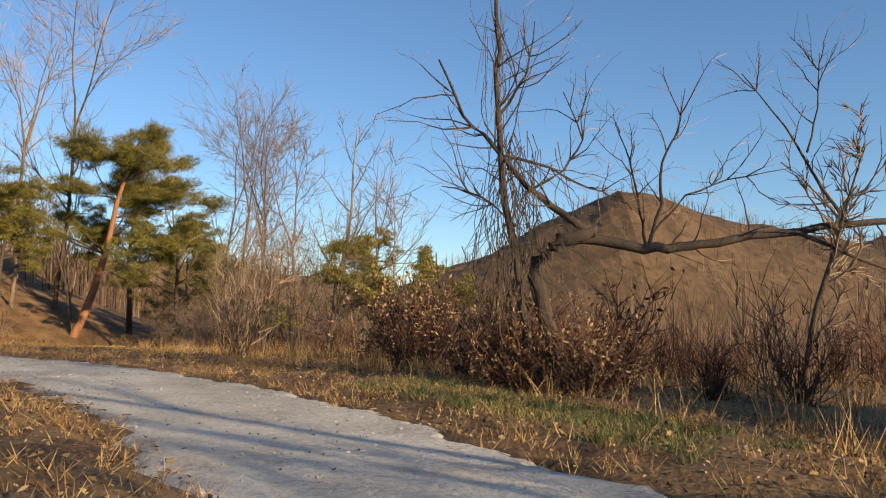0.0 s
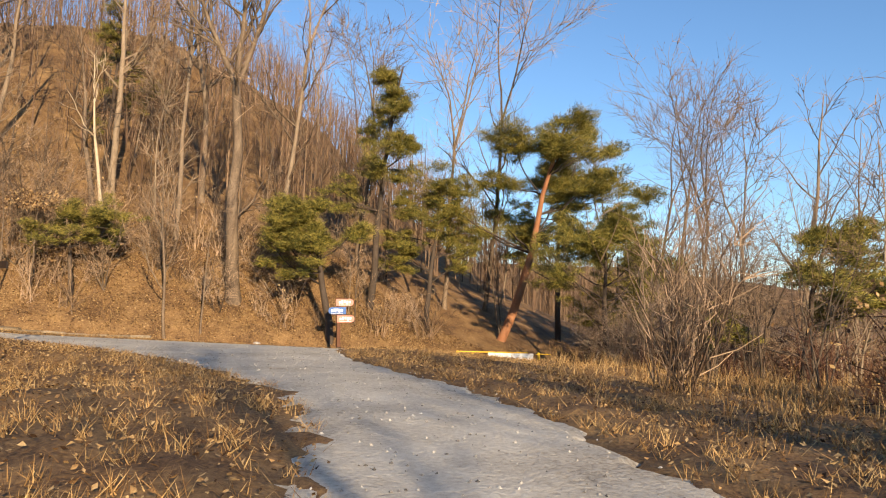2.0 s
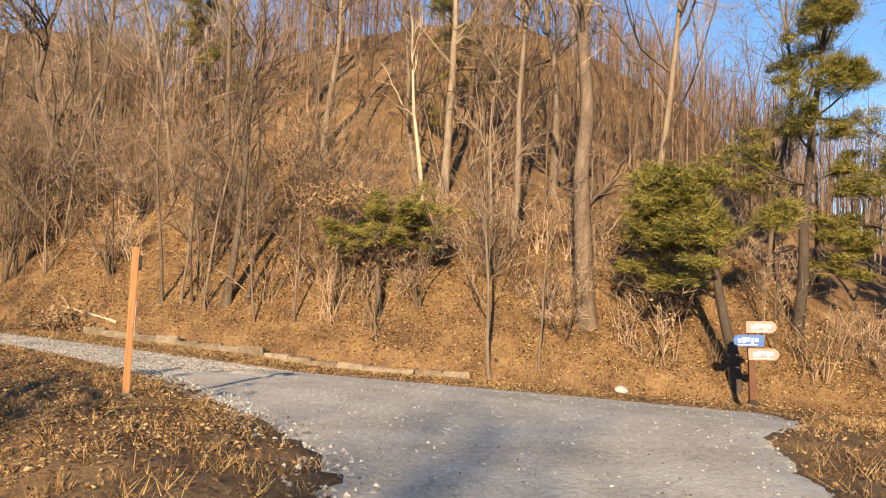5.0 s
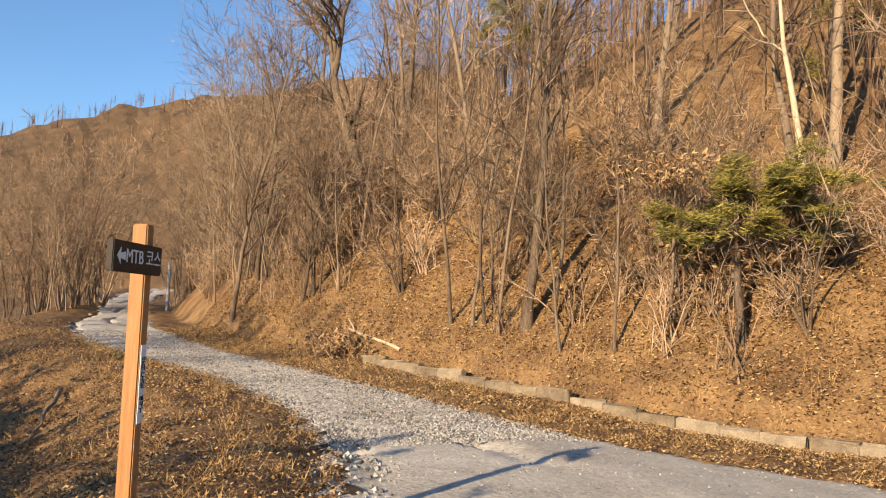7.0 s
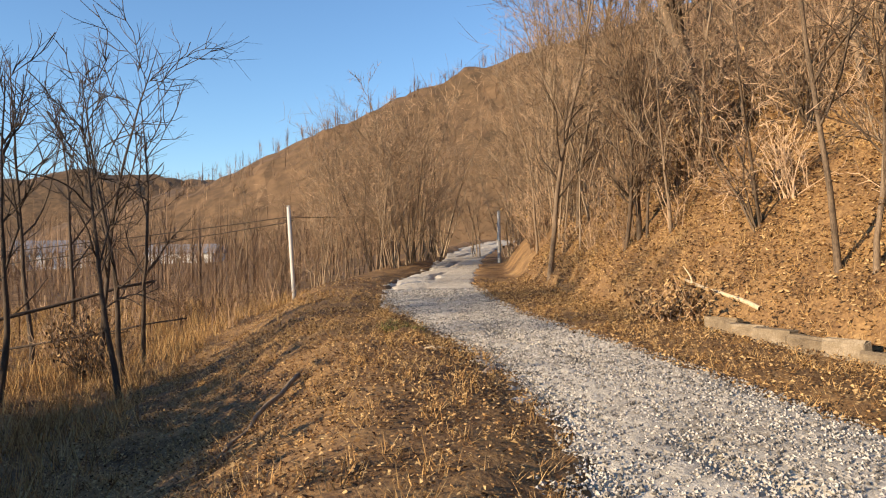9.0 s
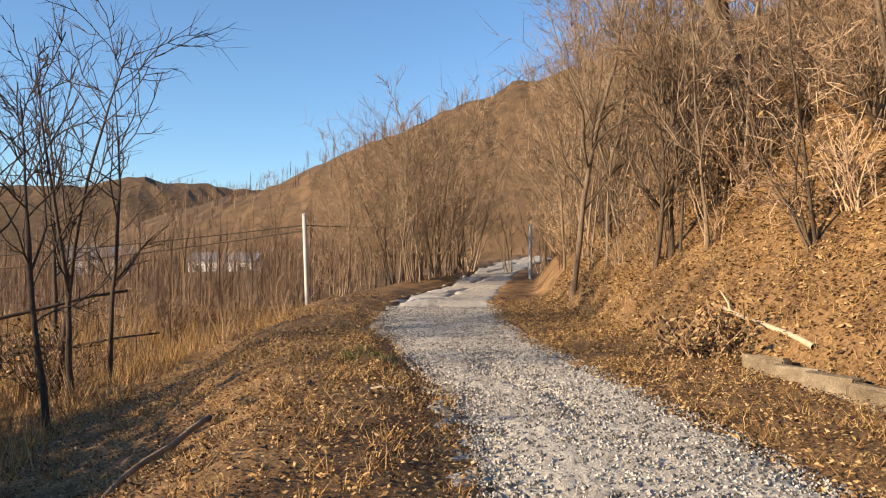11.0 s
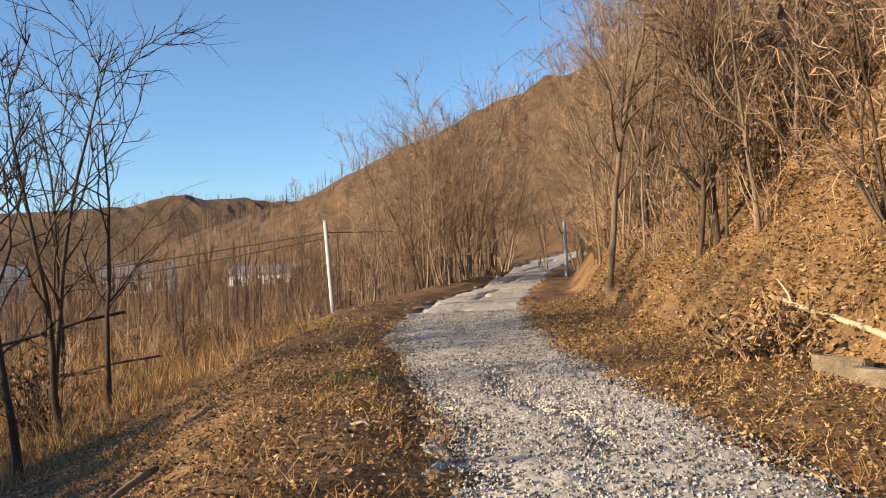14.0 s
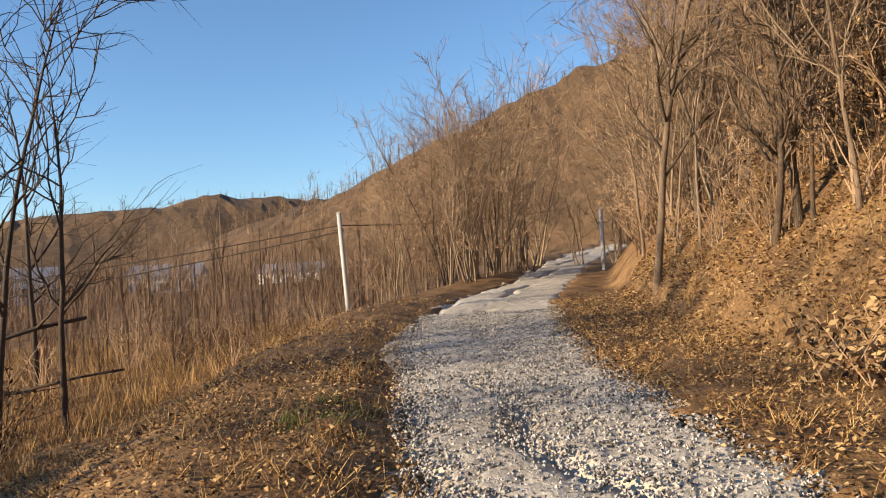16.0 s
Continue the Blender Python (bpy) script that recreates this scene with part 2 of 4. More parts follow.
def pine(seed, height, radius, lean, crown_from, reach, bark, clumps=150, flat=0.5):
    """A pine: bent trunk, limbs and tufts of needles at the limb ends."""
    rr = random.Random(seed)
    thing = new("pine_tree")
    trunk, limbs, nv, nf = Tubes(), Tubes(), [], []
    pts, radii = grow(Vector((0, 0, -0.25)), Vector((lean[0], lean[1], 1)), height, radius, radius * 0.2, rr, 0.07, 12, 0.03)
    trunk.add(pts, radii, 10)
    ends = []
    for k in range(17):
        u = crown_from + (0.99 - crown_from) * (k + rr.uniform(0, 0.8)) / 17
        i = min(int(u * 12), 11)
        d = off_way(Vector((0, 0, 1)), rr.uniform(1.0, 1.5), rr)
        ln = reach * rr.uniform(0.5, 1.0) * (1.25 - 0.75 * (u - crown_from) / (1 - crown_from))
        lp, lr = grow(pts[i], d, ln, radii[i] * 0.4, 0.01, rr, 0.14, 6, 0.04)
        limbs.add(lp, lr, 5)
        ends += [(lp[j], (lp[j] - lp[j - 1]).normalized()) for j in (4, 5, 6)]
        for q in range(4):
            j = rr.randint(2, 5)
            tp, tr = grow(lp[j], off_way((lp[j] - lp[j - 1]).normalized(), rr.uniform(0.4, 0.9), rr), ln * 0.4, 0.012, 0.005, rr, 0.14, 3, 0.04)
            limbs.add(tp, tr, 3)
            ends += [(tp[-1], (tp[-1] - tp[-2]).normalized()), (tp[2], (tp[2] - tp[1]).normalized())]
    for k in range(clumps * 2):
        c, d = rr.choice(ends)
        c = c + Vector((rr.gauss(0, 0.13), rr.gauss(0, 0.13), rr.gauss(0, 0.045))) * (reach / 2.2)
        size = rr.uniform(0.11, 0.21) * (reach / 2.2) ** 0.5
        for q in range(64):
            a = Vector((rr.gauss(0, 1), rr.gauss(0, 1), rr.gauss(0.35, flat))).normalized()
            a = (a + d * 0.35).normalized()
            w = a.orthogonal().normalized() * 0.0095
            base = c + Vector((rr.gauss(0, 1), rr.gauss(0, 1), rr.gauss(0, 0.6))) * size * 0.5
            n = len(nv)
            nv += [base - w, base + w, base + a * size * rr.uniform(0.7, 1.2)]
            nf.append((n, n + 1, n + 2))
    raw("trunk", trunk.v, trunk.f, bark, thing, smooth=True)
    tagged(raw("branchwork", limbs.v, limbs.f, M_DARK, thing), kind="stuff")
    tagged(raw("foliage", nv, nf, M_NEEDLE, thing, "olive green needle tufts"), kind="stuff")
    return thing


def at_ground(x, y, dz=0.0, turn=0.0, size=1.0, ang=None):
    m = pose(x, y, float(ground(x, y)) + dz, 0, 0, turn)
    return m @ Matrix.Diagonal((size, size, size, 1))


def put(thing, x, y, turn=0.0, size=1.0, dz=0.0):
    thing.matrix_basis = at_ground(x, y, dz, turn, size)
    return thing


def copies(source, m):
    """A copy at pose m, scale included."""
    keep = source.scale.copy()
    source.scale = (1, 1, 1)
    ob = copy_thing(source, m)
    source.scale = keep
    return ob

# ---- ground heights ----
LEFT_EDGE = [(-40, -9), (-18, -9.6), (-14.3, -9.6), (-11.2, -9.25), (-9.3, -8.75), (-7.2, -8.1), (-5.4, -7.4), (-4.2, -6.7), (-3, -5.6), (-1.8, -4.4), (-1.0, -3.4), (-0.3, -2.3), (0.3, -1.2), (0.8, 0.0), (1.2, 0.9), (1.8, 2.6), (2.2, 4.8), (2.25, 6.7), (2.1, 8.7), (1.6, 11), (1.2, 13.5), (0.7, 16.5), (0.6, 22), (1.3, 27), (2.1, 31.5), (3.4, 42), (5.2, 52), (9, 66)]
RIGHT_EDGE = [(-40, -12.8), (-18, -12.3), (-15, -11.95), (-12, -11.7), (-9.4, -11.3), (-6.7, -10.5), (-4.0, -9.5), (-1.9, -8.3), (0.4, -6.8), (3.0, -5.6), (6.2, -5.4), (8.6, -4.4), (8.0, -2.4), (7.0, -0.2), (6.0, 1.6), (5.1, 3.6), (4.65, 5.6), (4.4, 7.4), (4.15, 9), (3.85, 11), (3.5, 13.3), (3.25, 16.5), (3.35, 21.5), (3.8, 26.5), (4.4, 31.5), (5.9, 42), (7.8, 52), (11.5, 66)]
HILL_FOOT = [(60, -34), (30, -18), (18.5, -9.5), (13, -4.6), (11.3, -2.4), (9.7, 0.9), (8.3, 3.6), (7.1, 6.4), (6.2, 9), (5.6, 11.3), (5.0, 13.5), (4.7, 16), (4.5, 20), (4.8, 27), (5.5, 34), (7.0, 42), (9, 52), (13, 66), (40, 160)]


def off_line(x, y, line):
    """Signed distance from a polyline, positive to the right of its direction."""
    best = np.full(np.shape(x), 1e9)
    side = np.zeros(np.shape(x))
    for (ax, ay), (bx, by) in zip(line, line[1:]):
        dx, dy = bx - ax, by - ay
        k = np.clip(((x - ax) * dx + (y - ay) * dy) / (dx * dx + dy * dy), 0, 1)
        qx, qy = x - ax - k * dx, y - ay - k * dy
        d = np.hypot(qx, qy)
        s = np.where(qx * dy - qy * dx > 0, 1.0, -1.0)
        side = np.where(d < best - 1e-9, s, side)
        best = np.minimum(best, d)
    return best * side


def step(a, b, v):
    k = np.clip((v - a) / (b - a), 0, 1)
    return k * k * (3 - 2 * k)


def waves(x, y):
    return (np.sin(x * 0.9 + 1.3 * np.sin(y * 0.5)) * np.cos(y * 0.8 + 0.7 * np.sin(x * 0.6)) + 0.5 * np.sin(2.1 * x + y * 1.3) * np.cos(1.7 * y - x))


def road_level(x, y):
    """The level of the track: it climbs slowly along the trail and dips towards the barrier."""
    return 0.028 * np.clip(y - 3, 0, 27) + 0.05 * np.clip(y - 30, 0, 50) - 0.07 * np.clip(x - 4, 0, 14) * (1 - step(4, 12, y))


def ground(x, y):
    x, y = np.asarray(x, float), np.asarray(y, float)
    foot = off_line(x, y, HILL_FOOT)
    left = -off_line(x, y, LEFT_EDGE)
    right = off_line(x, y, RIGHT_EDGE)
    z = road_level(x, y)
    up = np.clip(foot, 0, 300)
    hill = 0.34 * step(0, 0.6, up) + (0.80 + 0.25 * step(9, 15, y) - 0.28 * step(0, -6, y)) * np.clip(up - 0.3, 0, 4) + (0.40 + 0.22 * step(5, 14, y)) * np.clip(up - 4.3, 0, 19) + 0.10 * np.clip(up - 23, 0, 60)
    hill = hill + 0.16 * waves(x * 0.6, y * 0.6) * step(0.5, 4, up)
    hill = hill * (0.02 + 0.98 * step(-34, -6, y - 0.35 * x))
    fall = np.clip(left, 0, 400)
    north = step(-9, 1, y + 0.3 * x)
    west = (0.10 * step(0.05, 0.5, fall) - 0.9 * step(1.2, 3.6, fall) * north - 0.45 * step(2.6, 6, fall) - 0.035 * np.clip(fall - 4, 0, 120)) + 0.05 * waves(x, y) * step(0.3, 2, fall)
    south = np.clip(right, 0, 500) * (y < 8)
    low = np.where(foot < 0, 0.05 * step(0, 0.4, south) - 0.05 * np.clip(south - 1.5, 0, 60) + 0.05 * waves(x, y) * step(0.5, 3, south), 0)
    return z + np.where(foot > 0, hill, np.where(left > 0, west, np.where(right > 0, low, 0)))

# ---- ground and road ----


def spaced(lo, hi, step_len, far):
    mid = list(np.arange(lo, hi + 1e-6, step_len))
    out, d = [], step_len
    a, b = lo, hi
    low, high = [], []
    while b - hi < far:
        d *= 1.22
        a, b = a - d, b + d
        low.append(a)
        high.append(b)
    return np.array(low[::-1] + mid + high)


def sheet(name, xs, ys, height, mat):
    gx, gy = np.meshgrid(xs, ys)
    gz = height(gx, gy)
    v = np.stack([gx, gy, gz], -1).reshape(-1, 3)
    w = len(xs)
    i = np.arange(len(ys) - 1)[:, None] * w + np.arange(w - 1)[None]
    f = np.stack([i, i + 1, i + 1 + w, i + w], -1).reshape(-1, 4)
    return raw(name, v.tolist(), f.tolist(), mat, smooth=True)


def ground_sheet(x, y):
    z = ground(x, y)
    inside = (off_line(x, y, LEFT_EDGE) > 0.25) & (off_line(x, y, RIGHT_EDGE) < -0.25) & (x > -38) & (y < 64)
    near = np.exp(-((x + 2) / 60) ** 2 - ((y - 5) / 60) ** 2)
    rough = nrng.normal(0, 0.022, np.shape(x)) + 0.05 * np.sin(x * 3.1 + 2 * np.sin(y * 2.3)) * np.sin(y * 2.7 + np.sin(x * 1.9)) * 0.5
    return np.where(inside, z - 0.22, z + rough * near)


tagged(sheet("ground", spaced(-22, 14, 0.2, 1800), spaced(-18, 34, 0.2, 1800), ground_sheet, M_GROUND), "leaf-strewn brown winter ground with banks and wooded slope", "ground", kind="structure")


def along(line, n):
    p = np.array(line, float)
    d = np.r_[0, np.cumsum(np.hypot(*np.diff(p, axis=0).T))]
    t = np.linspace(0, 1, n)
    for _ in range(1):
        q = np.stack([np.interp(t * d[-1], d, p[:, k]) for k in (0, 1)], -1)
    return q


def spine(line, n):
    """The edge resampled at fixed shares between its corners, so that both edges pair up."""
    p = np.array(line, float)
    t = np.linspace(0, len(p) - 1, n)
    q = np.stack([np.interp(t, np.arange(len(p)), p[:, k]) for k in (0, 1)], -1)
    k = np.ones(9) / 9
    for c in (0, 1):
        pad = np.r_[[q[0, c]] * 4, q[:, c], [q[-1, c]] * 4]
        q[:, c] = np.convolve(pad, k, "valid")
    return q


N_ALONG, N_ACROSS = 900, 44
le, re = spine(LEFT_EDGE, N_ALONG), spine(RIGHT_EDGE, N_ALONG)
share = np.linspace(0, 1, N_ACROSS)
run = np.linspace(0, 1, N_ALONG)
ragl = 0.12 * np.sin(run * 310) * np.sin(run * 123 + 1) + nrng.normal(0, 0.035, N_ALONG) - 0.1
ragr = 0.13 * np.sin(run * 287 + 2) * np.sin(run * 141) + nrng.normal(0, 0.035, N_ALONG) - 0.12
wide = (re - le) / np.linalg.norm(re - le, axis=1)[:, None]
le2, re2 = le - wide * ragl[:, None] * -1.0, re + wide * ragr[:, None]
rp = le2[:, None] + (re2 - le2)[:, None] * share[None, :, None]
rx, ry = rp[..., 0], rp[..., 1]
rz = ground(rx, ry)
rz = np.where((off_line(rx, ry, LEFT_EDGE) <= 0) | (off_line(rx, ry, RIGHT_EDGE) >= 0), road_level(rx, ry), rz)
edge = np.minimum(share, 1 - share)[None]
trail = step(0.5, 6, ry)
wander = 0.03 * np.sin(ry * 0.9) + 0.02 * np.sin(ry * 2.3)
rut = np.exp(-((share[None] - 0.10 - wander) / 0.05) ** 2) * (0.6 + 0.4 * np.sin(ry * 0.7)) * 1.2 + np.exp(-((share[None] - 0.50 - 2 * wander) / 0.04) ** 2) * np.clip(np.sin(ry * 0.8 - 0.6) + 0.5, 0, 1.4)
rz = rz + 0.05 * step(0, 0.05, edge) - 0.03 - 0.12 * rut * trail + 0.006 * np.exp(-((share[None] - 0.35) / 0.1) ** 2) * trail + nrng.normal(0, 0.006, rz.shape) * (0.4 + 1.0 * trail)
idx = np.arange(N_ALONG - 1)[:, None] * N_ACROSS + np.arange(N_ACROSS - 1)[None]
road = raw("road", np.stack([rx, ry, rz], -1).reshape(-1, 3).tolist(), np.stack([idx, idx + 1, idx + 1 + N_ACROSS, idx + N_ACROSS], -1).reshape(-1, 4).tolist(), M_ROAD, smooth=True)
tagged(road, "pale gravel track with worn ruts and ragged edges", "road", kind="structure")


def scatter(n, xr, yr, keep):
    x, y = nrng.uniform(*xr, n * 3), nrng.uniform(*yr, n * 3)
    k = keep(x, y)
    return x[k][:n], y[k][:n]


def on_road(x, y):
    return (off_line(x, y, LEFT_EDGE) > 0.02) & (off_line(x, y, RIGHT_EDGE) < -0.02)


def stones(name, x, y, size, lift, label):
    v, f = [], []
    zs = ground(x, y)
    for px, py, pz in zip(x, y, zs):
        s = size * rng.uniform(0.5, 1.5)
        n = len(v)
        for ax, ay, az in ((1, 0, 0), (0, 1, 0), (-1, 0, 0), (0, -1, 0), (0, 0, 0.8), (0, 0, -0.8)):
            v.append((px + (ax + rng.uniform(-0.35, 0.35)) * s, py + (ay + rng.uniform(-0.35, 0.35)) * s, pz + lift + (az + rng.uniform(-0.2, 0.2)) * s))
        f += [(n, n + 1, n + 4), (n + 1, n + 2, n + 4), (n + 2, n + 3, n + 4), (n + 3, n, n + 4), (n + 1, n, n + 5), (n + 2, n + 1, n + 5), (n + 3, n + 2, n + 5), (n, n + 3, n + 5)]
    tagged(raw(name, v, f, M_STONE), label, "gravel", kind="stuff")


gx, gy = scatter(34000, (0.5, 5), (3, 20), on_road)
stones("trail_gravel", gx, gy, 0.0125, 0.024, "loose crushed grey stone on the track")
gx, gy = scatter(2600, (-14, 8), (-13, 5), on_road)
stones("road_gravel", gx, gy, 0.011, 0.022, "scattered pebbles on the pale road")
gx, gy = scatter(1500, (-2.5, 2.4), (-4.8, 5), lambda x, y: np.abs(off_line(x, y, LEFT_EDGE) - 0.15) < 0.3)
stones("verge_gravel", gx, gy, 0.021, 0.02, "heap of broken stones along the verge")


def off_road(x, y):
    return ((off_line(x, y, LEFT_EDGE) < 0.1) | (off_line(x, y, RIGHT_EDGE) > -0.15))


def litter(name, x, y, size, label):
    z = ground(x, y)
    n = len(x)
    a = nrng.uniform(0, 2 * np.pi, n)
    s = size * nrng.uniform(0.5, 1.4, n)
    t1, t2, lift = nrng.uniform(-0.7, 0.7, n), nrng.uniform(-0.8, 0.8, n), nrng.uniform(0.015, 0.06, n)
    c, d = np.cos(a) * s, np.sin(a) * s
    q = [(c, d, t1 * s), (-d * 0.5, c * 0.5, t2 * s), (-c, -d, -t1 * s * 0.5), (d * 0.5, -c * 0.5, -t2 * s * 0.3)]
    v = np.stack([np.stack([x + k[0], y + k[1], z + lift + k[2]], -1) for k in q], 1).reshape(-1, 3)
    f = np.arange(4 * n).reshape(-1, 4)
    tagged(raw(name, v.tolist(), f.tolist(), M_LEAF), label, "leaves", kind="stuff")


lx, ly = scatter(130000, (-16, 19), (-15, 24), off_road)
litter("leaf_litter", lx, ly, 0.021, "dry tan fallen leaves on banks and verges")
lx, ly = scatter(46000, (-3, 3), (-3, 14), off_road)
litter("verge_leaves", lx, ly, 0.015, "small brown leaves on the trail verge")


lx, ly = scatter(100000, (4.6, 17), (-8, 24), lambda x, y: (off_line(x, y, HILL_FOOT) > 0.0) & (off_line(x, y, HILL_FOOT) < 7))
litter("slope_leaves", lx, ly, 0.03, "deep drifts of curled tan leaves on the slope")
lx, ly = scatter(26000, (3, 9), (-4, 22), lambda x, y: (off_line(x, y, RIGHT_EDGE) > -0.3) & (off_line(x, y, HILL_FOOT) < 0.2))
litter("straw_litter", lx, ly, 0.019, "trodden straw and leaves between road and slope")


def blades(name, x, y, height, mat, label, lean=0.5):
    z = ground(x, y)
    n = len(x)
    a = nrng.uniform(0, 2 * np.pi, n)
    h = height * nrng.uniform(0.4, 1.3, n)
    w = 0.0045 + 0.005 * height
    bx, by = nrng.normal(0, lean, n) * h, nrng.normal(0, lean, n) * h
    v = np.stack([np.stack([x - np.cos(a) * w, y - np.sin(a) * w, z - 0.02], -1), np.stack([x + np.cos(a) * w, y + np.sin(a) * w, z - 0.02], -1), np.stack([x + bx, y + by, z + h], -1)], 1).reshape(-1, 3)
    tagged(raw(name, v.tolist(), np.arange(3 * n).reshape(-1, 3).tolist(), mat), label, "grass", kind="stuff")


def tufts(n, xr, yr, keep, each=14, spread=0.05):
    x, y = scatter(n, xr, yr, keep)
    return np.repeat(x, each) + nrng.normal(0, spread, len(x) * each), np.repeat(y, each) + nrng.normal(0, spread, len(x) * each)


tx, ty = tufts(8000, (-16, 8), (-15, 19), off_road)
blades("dry_grass", tx, ty, 0.11, M_GRASS, "short straw-coloured winter grass on the verges", 0.8)
tx, ty = tufts(700, (4.7, 15), (-9, 22), lambda x, y: (off_line(x, y, HILL_FOOT) > 0.1) & (off_line(x, y, HILL_FOOT) < 5), 16, 0.09)
blades("slope_grass", tx, ty, 0.17, M_GRASS, "tall dry grass on the foot of the slope", 0.45)
tx, ty = tufts(1100, (-16, 22), (-26, -10), lambda x, y: (off_line(x, y, RIGHT_EDGE) > 1.6) & (y < -9), 16, 0.12)
blades("field_grass", tx, ty, 0.36, M_GRASS, "rank dry grass beside the road", 0.4)
tx, ty = tufts(2600, (-16, 1), (4, 34), lambda x, y: off_line(x, y, LEFT_EDGE) < -4, 14, 0.15)
blades("meadow_grass", tx, ty, 0.42, M_GRASS, "tall tan grass on the lower meadow", 0.35)
tx, ty = tufts(520, (-14.5, -9), (-14.2, -11.5), lambda x, y: (off_line(x, y, RIGHT_EDGE) > 0.5) & (off_line(x, y, RIGHT_EDGE) < 1.7), 12)
blades("green_grass", tx, ty, 0.09, M_GREEN, "patch of green grass on the verge", 0.6)
tx, ty = tufts(30, (0.9, 1.5), (10.6, 11.6), off_road, 14)
blades("trail_grass", tx, ty, 0.10, M_GREEN, "small green tuft beside the track", 0.6)

# thin far trees that fray the slopes


def woods(name, x, y, z, height, label, mat=M_WOODS, spokes=9, thick=0.05):
    v, f = [], []
    for px, py, pz in zip(x, y, z):
        h = height * rng.uniform(0.6, 1.3)
        for k in range(spokes):
            a = rng.uniform(0, 2 * math.pi)
            s = 0.0 if k == 0 else rng.uniform(0.03, 0.42) * h
            b = 0.0 if k == 0 else rng.uniform(0.15, 0.6) * h
            t = h if k == 0 else min(h, b + rng.uniform(0.2, 0.5) * h)
            w = thick * (1.6 if k == 0 else 0.6)
            ca, sa = math.cos(a), math.sin(a)
            n = len(v)
            v += [(px - sa * w, py + ca * w, pz + b - 0.2), (px + sa * w, py - ca * w, pz + b - 0.2), (px + ca * s, py + sa * s, pz + t)]
            f.append((n, n + 1, n + 2))
    tagged(raw(name, v, f, mat), label, "trees", kind="stuff")



# ---- hills in the distance ----


def ridge(name, a, b, heights, depth, label, n=90, rows=26, trees=2600, thick=0.07):
    """A wooded hill whose crest runs from a to b."""
    a, b = Vector(a), Vector(b)
    out = (b - a).normalized()
    side = Vector((out.y, -out.x))
    v, f = [], []
    for i in range(n + 1):
        u = i / n
        top = float(np.interp(u, np.linspace(0, 1, len(heights)), heights))
        for j in range(rows + 1):
            w = 2 * j / rows - 1
            p = a.lerp(b, u) + side * (w * depth)
            h = top * (0.5 + 0.5 * math.cos(math.pi * w)) ** 0.8
            h += (noise.noise((p.x * 0.03, p.y * 0.03, 1)) * 0.07 + noise.noise((p.x * 0.12, p.y * 0.12, 5)) * 0.03 + rng.uniform(-0.012, 0.012)) * h
            v.append((p.x, p.y, h - 7))
    for i in range(n):
        for j in range(rows):
            q = i * (rows + 1) + j
            f.append((q, q + 1, q + rows + 2, q + rows + 1))
    tagged(raw(name, v, f, M_HILL), label, "hill", kind="structure")
    pick = [rng.choice(v) for _ in range(trees)]
    pick = [(x + rng.uniform(-5, 5), y + rng.uniform(-5, 5), z - 0.6) for x, y, z in pick if z > 0]
    if pick:
        px, py, pz = zip(*pick)
        woods("hill_woods", px, py, pz, 5.0, "leafless woods covering a distant hill", spokes=12, thick=thick)


ridge("backdrop_hill_north", (-110, 250), (130, 215), (16, 34, 56, 76, 86), 85, "brown wooded mountain beyond the trail")
ridge("backdrop_hill_valley", (-420, 430), (40, 560), (50, 50, 54, 56, 64, 58, 60, 62, 60), 140, "distant dark wooded ridge across the valley")
ridge("backdrop_hill_south", (262, -100), (150, -345), (14, 30, 55, 42, 34, 44, 40), 80, "bare brown conical hill to the south", trees=2600)
ridge("backdrop_hill_east", (270, -110), (250, 90), (16, 24, 24, 30), 60, "low wooded rise to the east")
ridge("backdrop_hill_far", (60, -420), (-140, -380), (40, 52, 40), 120, "low far wooded hill")

wx, wy = scatter(2600, (8, 70), (-14, 90), lambda x, y: (off_line(x, y, HILL_FOOT) > 7) & (off_line(x, y, HILL_FOOT) < 45))
woods("slope_woods", wx, wy, ground(wx, wy), 6.0, "dense leafless young woods up the slope", spokes=14, thick=0.028)
wx, wy = scatter(1500, (-90, 0), (34, 150), lambda x, y: off_line(x, y, LEFT_EDGE) < -3)
woods("valley_woods", wx, wy, ground(wx, wy), 4.2, "leafless scrub in the valley", spokes=14, thick=0.03)
wx, wy = scatter(1700, (-10, 130), (-150, -26), lambda x, y: (off_line(x, y, HILL_FOOT) < -6) & (y < -24 - 0.15 * x))
woods("south_woods", wx, wy, ground(wx, wy), 3.4, "leafless scrub beyond the road", spokes=14, thick=0.03)

wx, wy = scatter(1100, (-34, -3), (20, 64), lambda x, y: off_line(x, y, LEFT_EDGE) < -4.5)
woods("near_scrub", wx, wy, ground(wx, wy), 2.0, "tan leafless scrub below the trail", spokes=18, thick=0.012)
wx, wy = scatter(900, (-6, 60), (-50, -18), lambda x, y: (off_line(x, y, HILL_FOOT) < -5) & (y < -17 - 0.1 * x))
woods("roadside_scrub", wx, wy, ground(wx, wy), 2.3, "brown leafless scrub beyond the verge", spokes=18, thick=0.014)

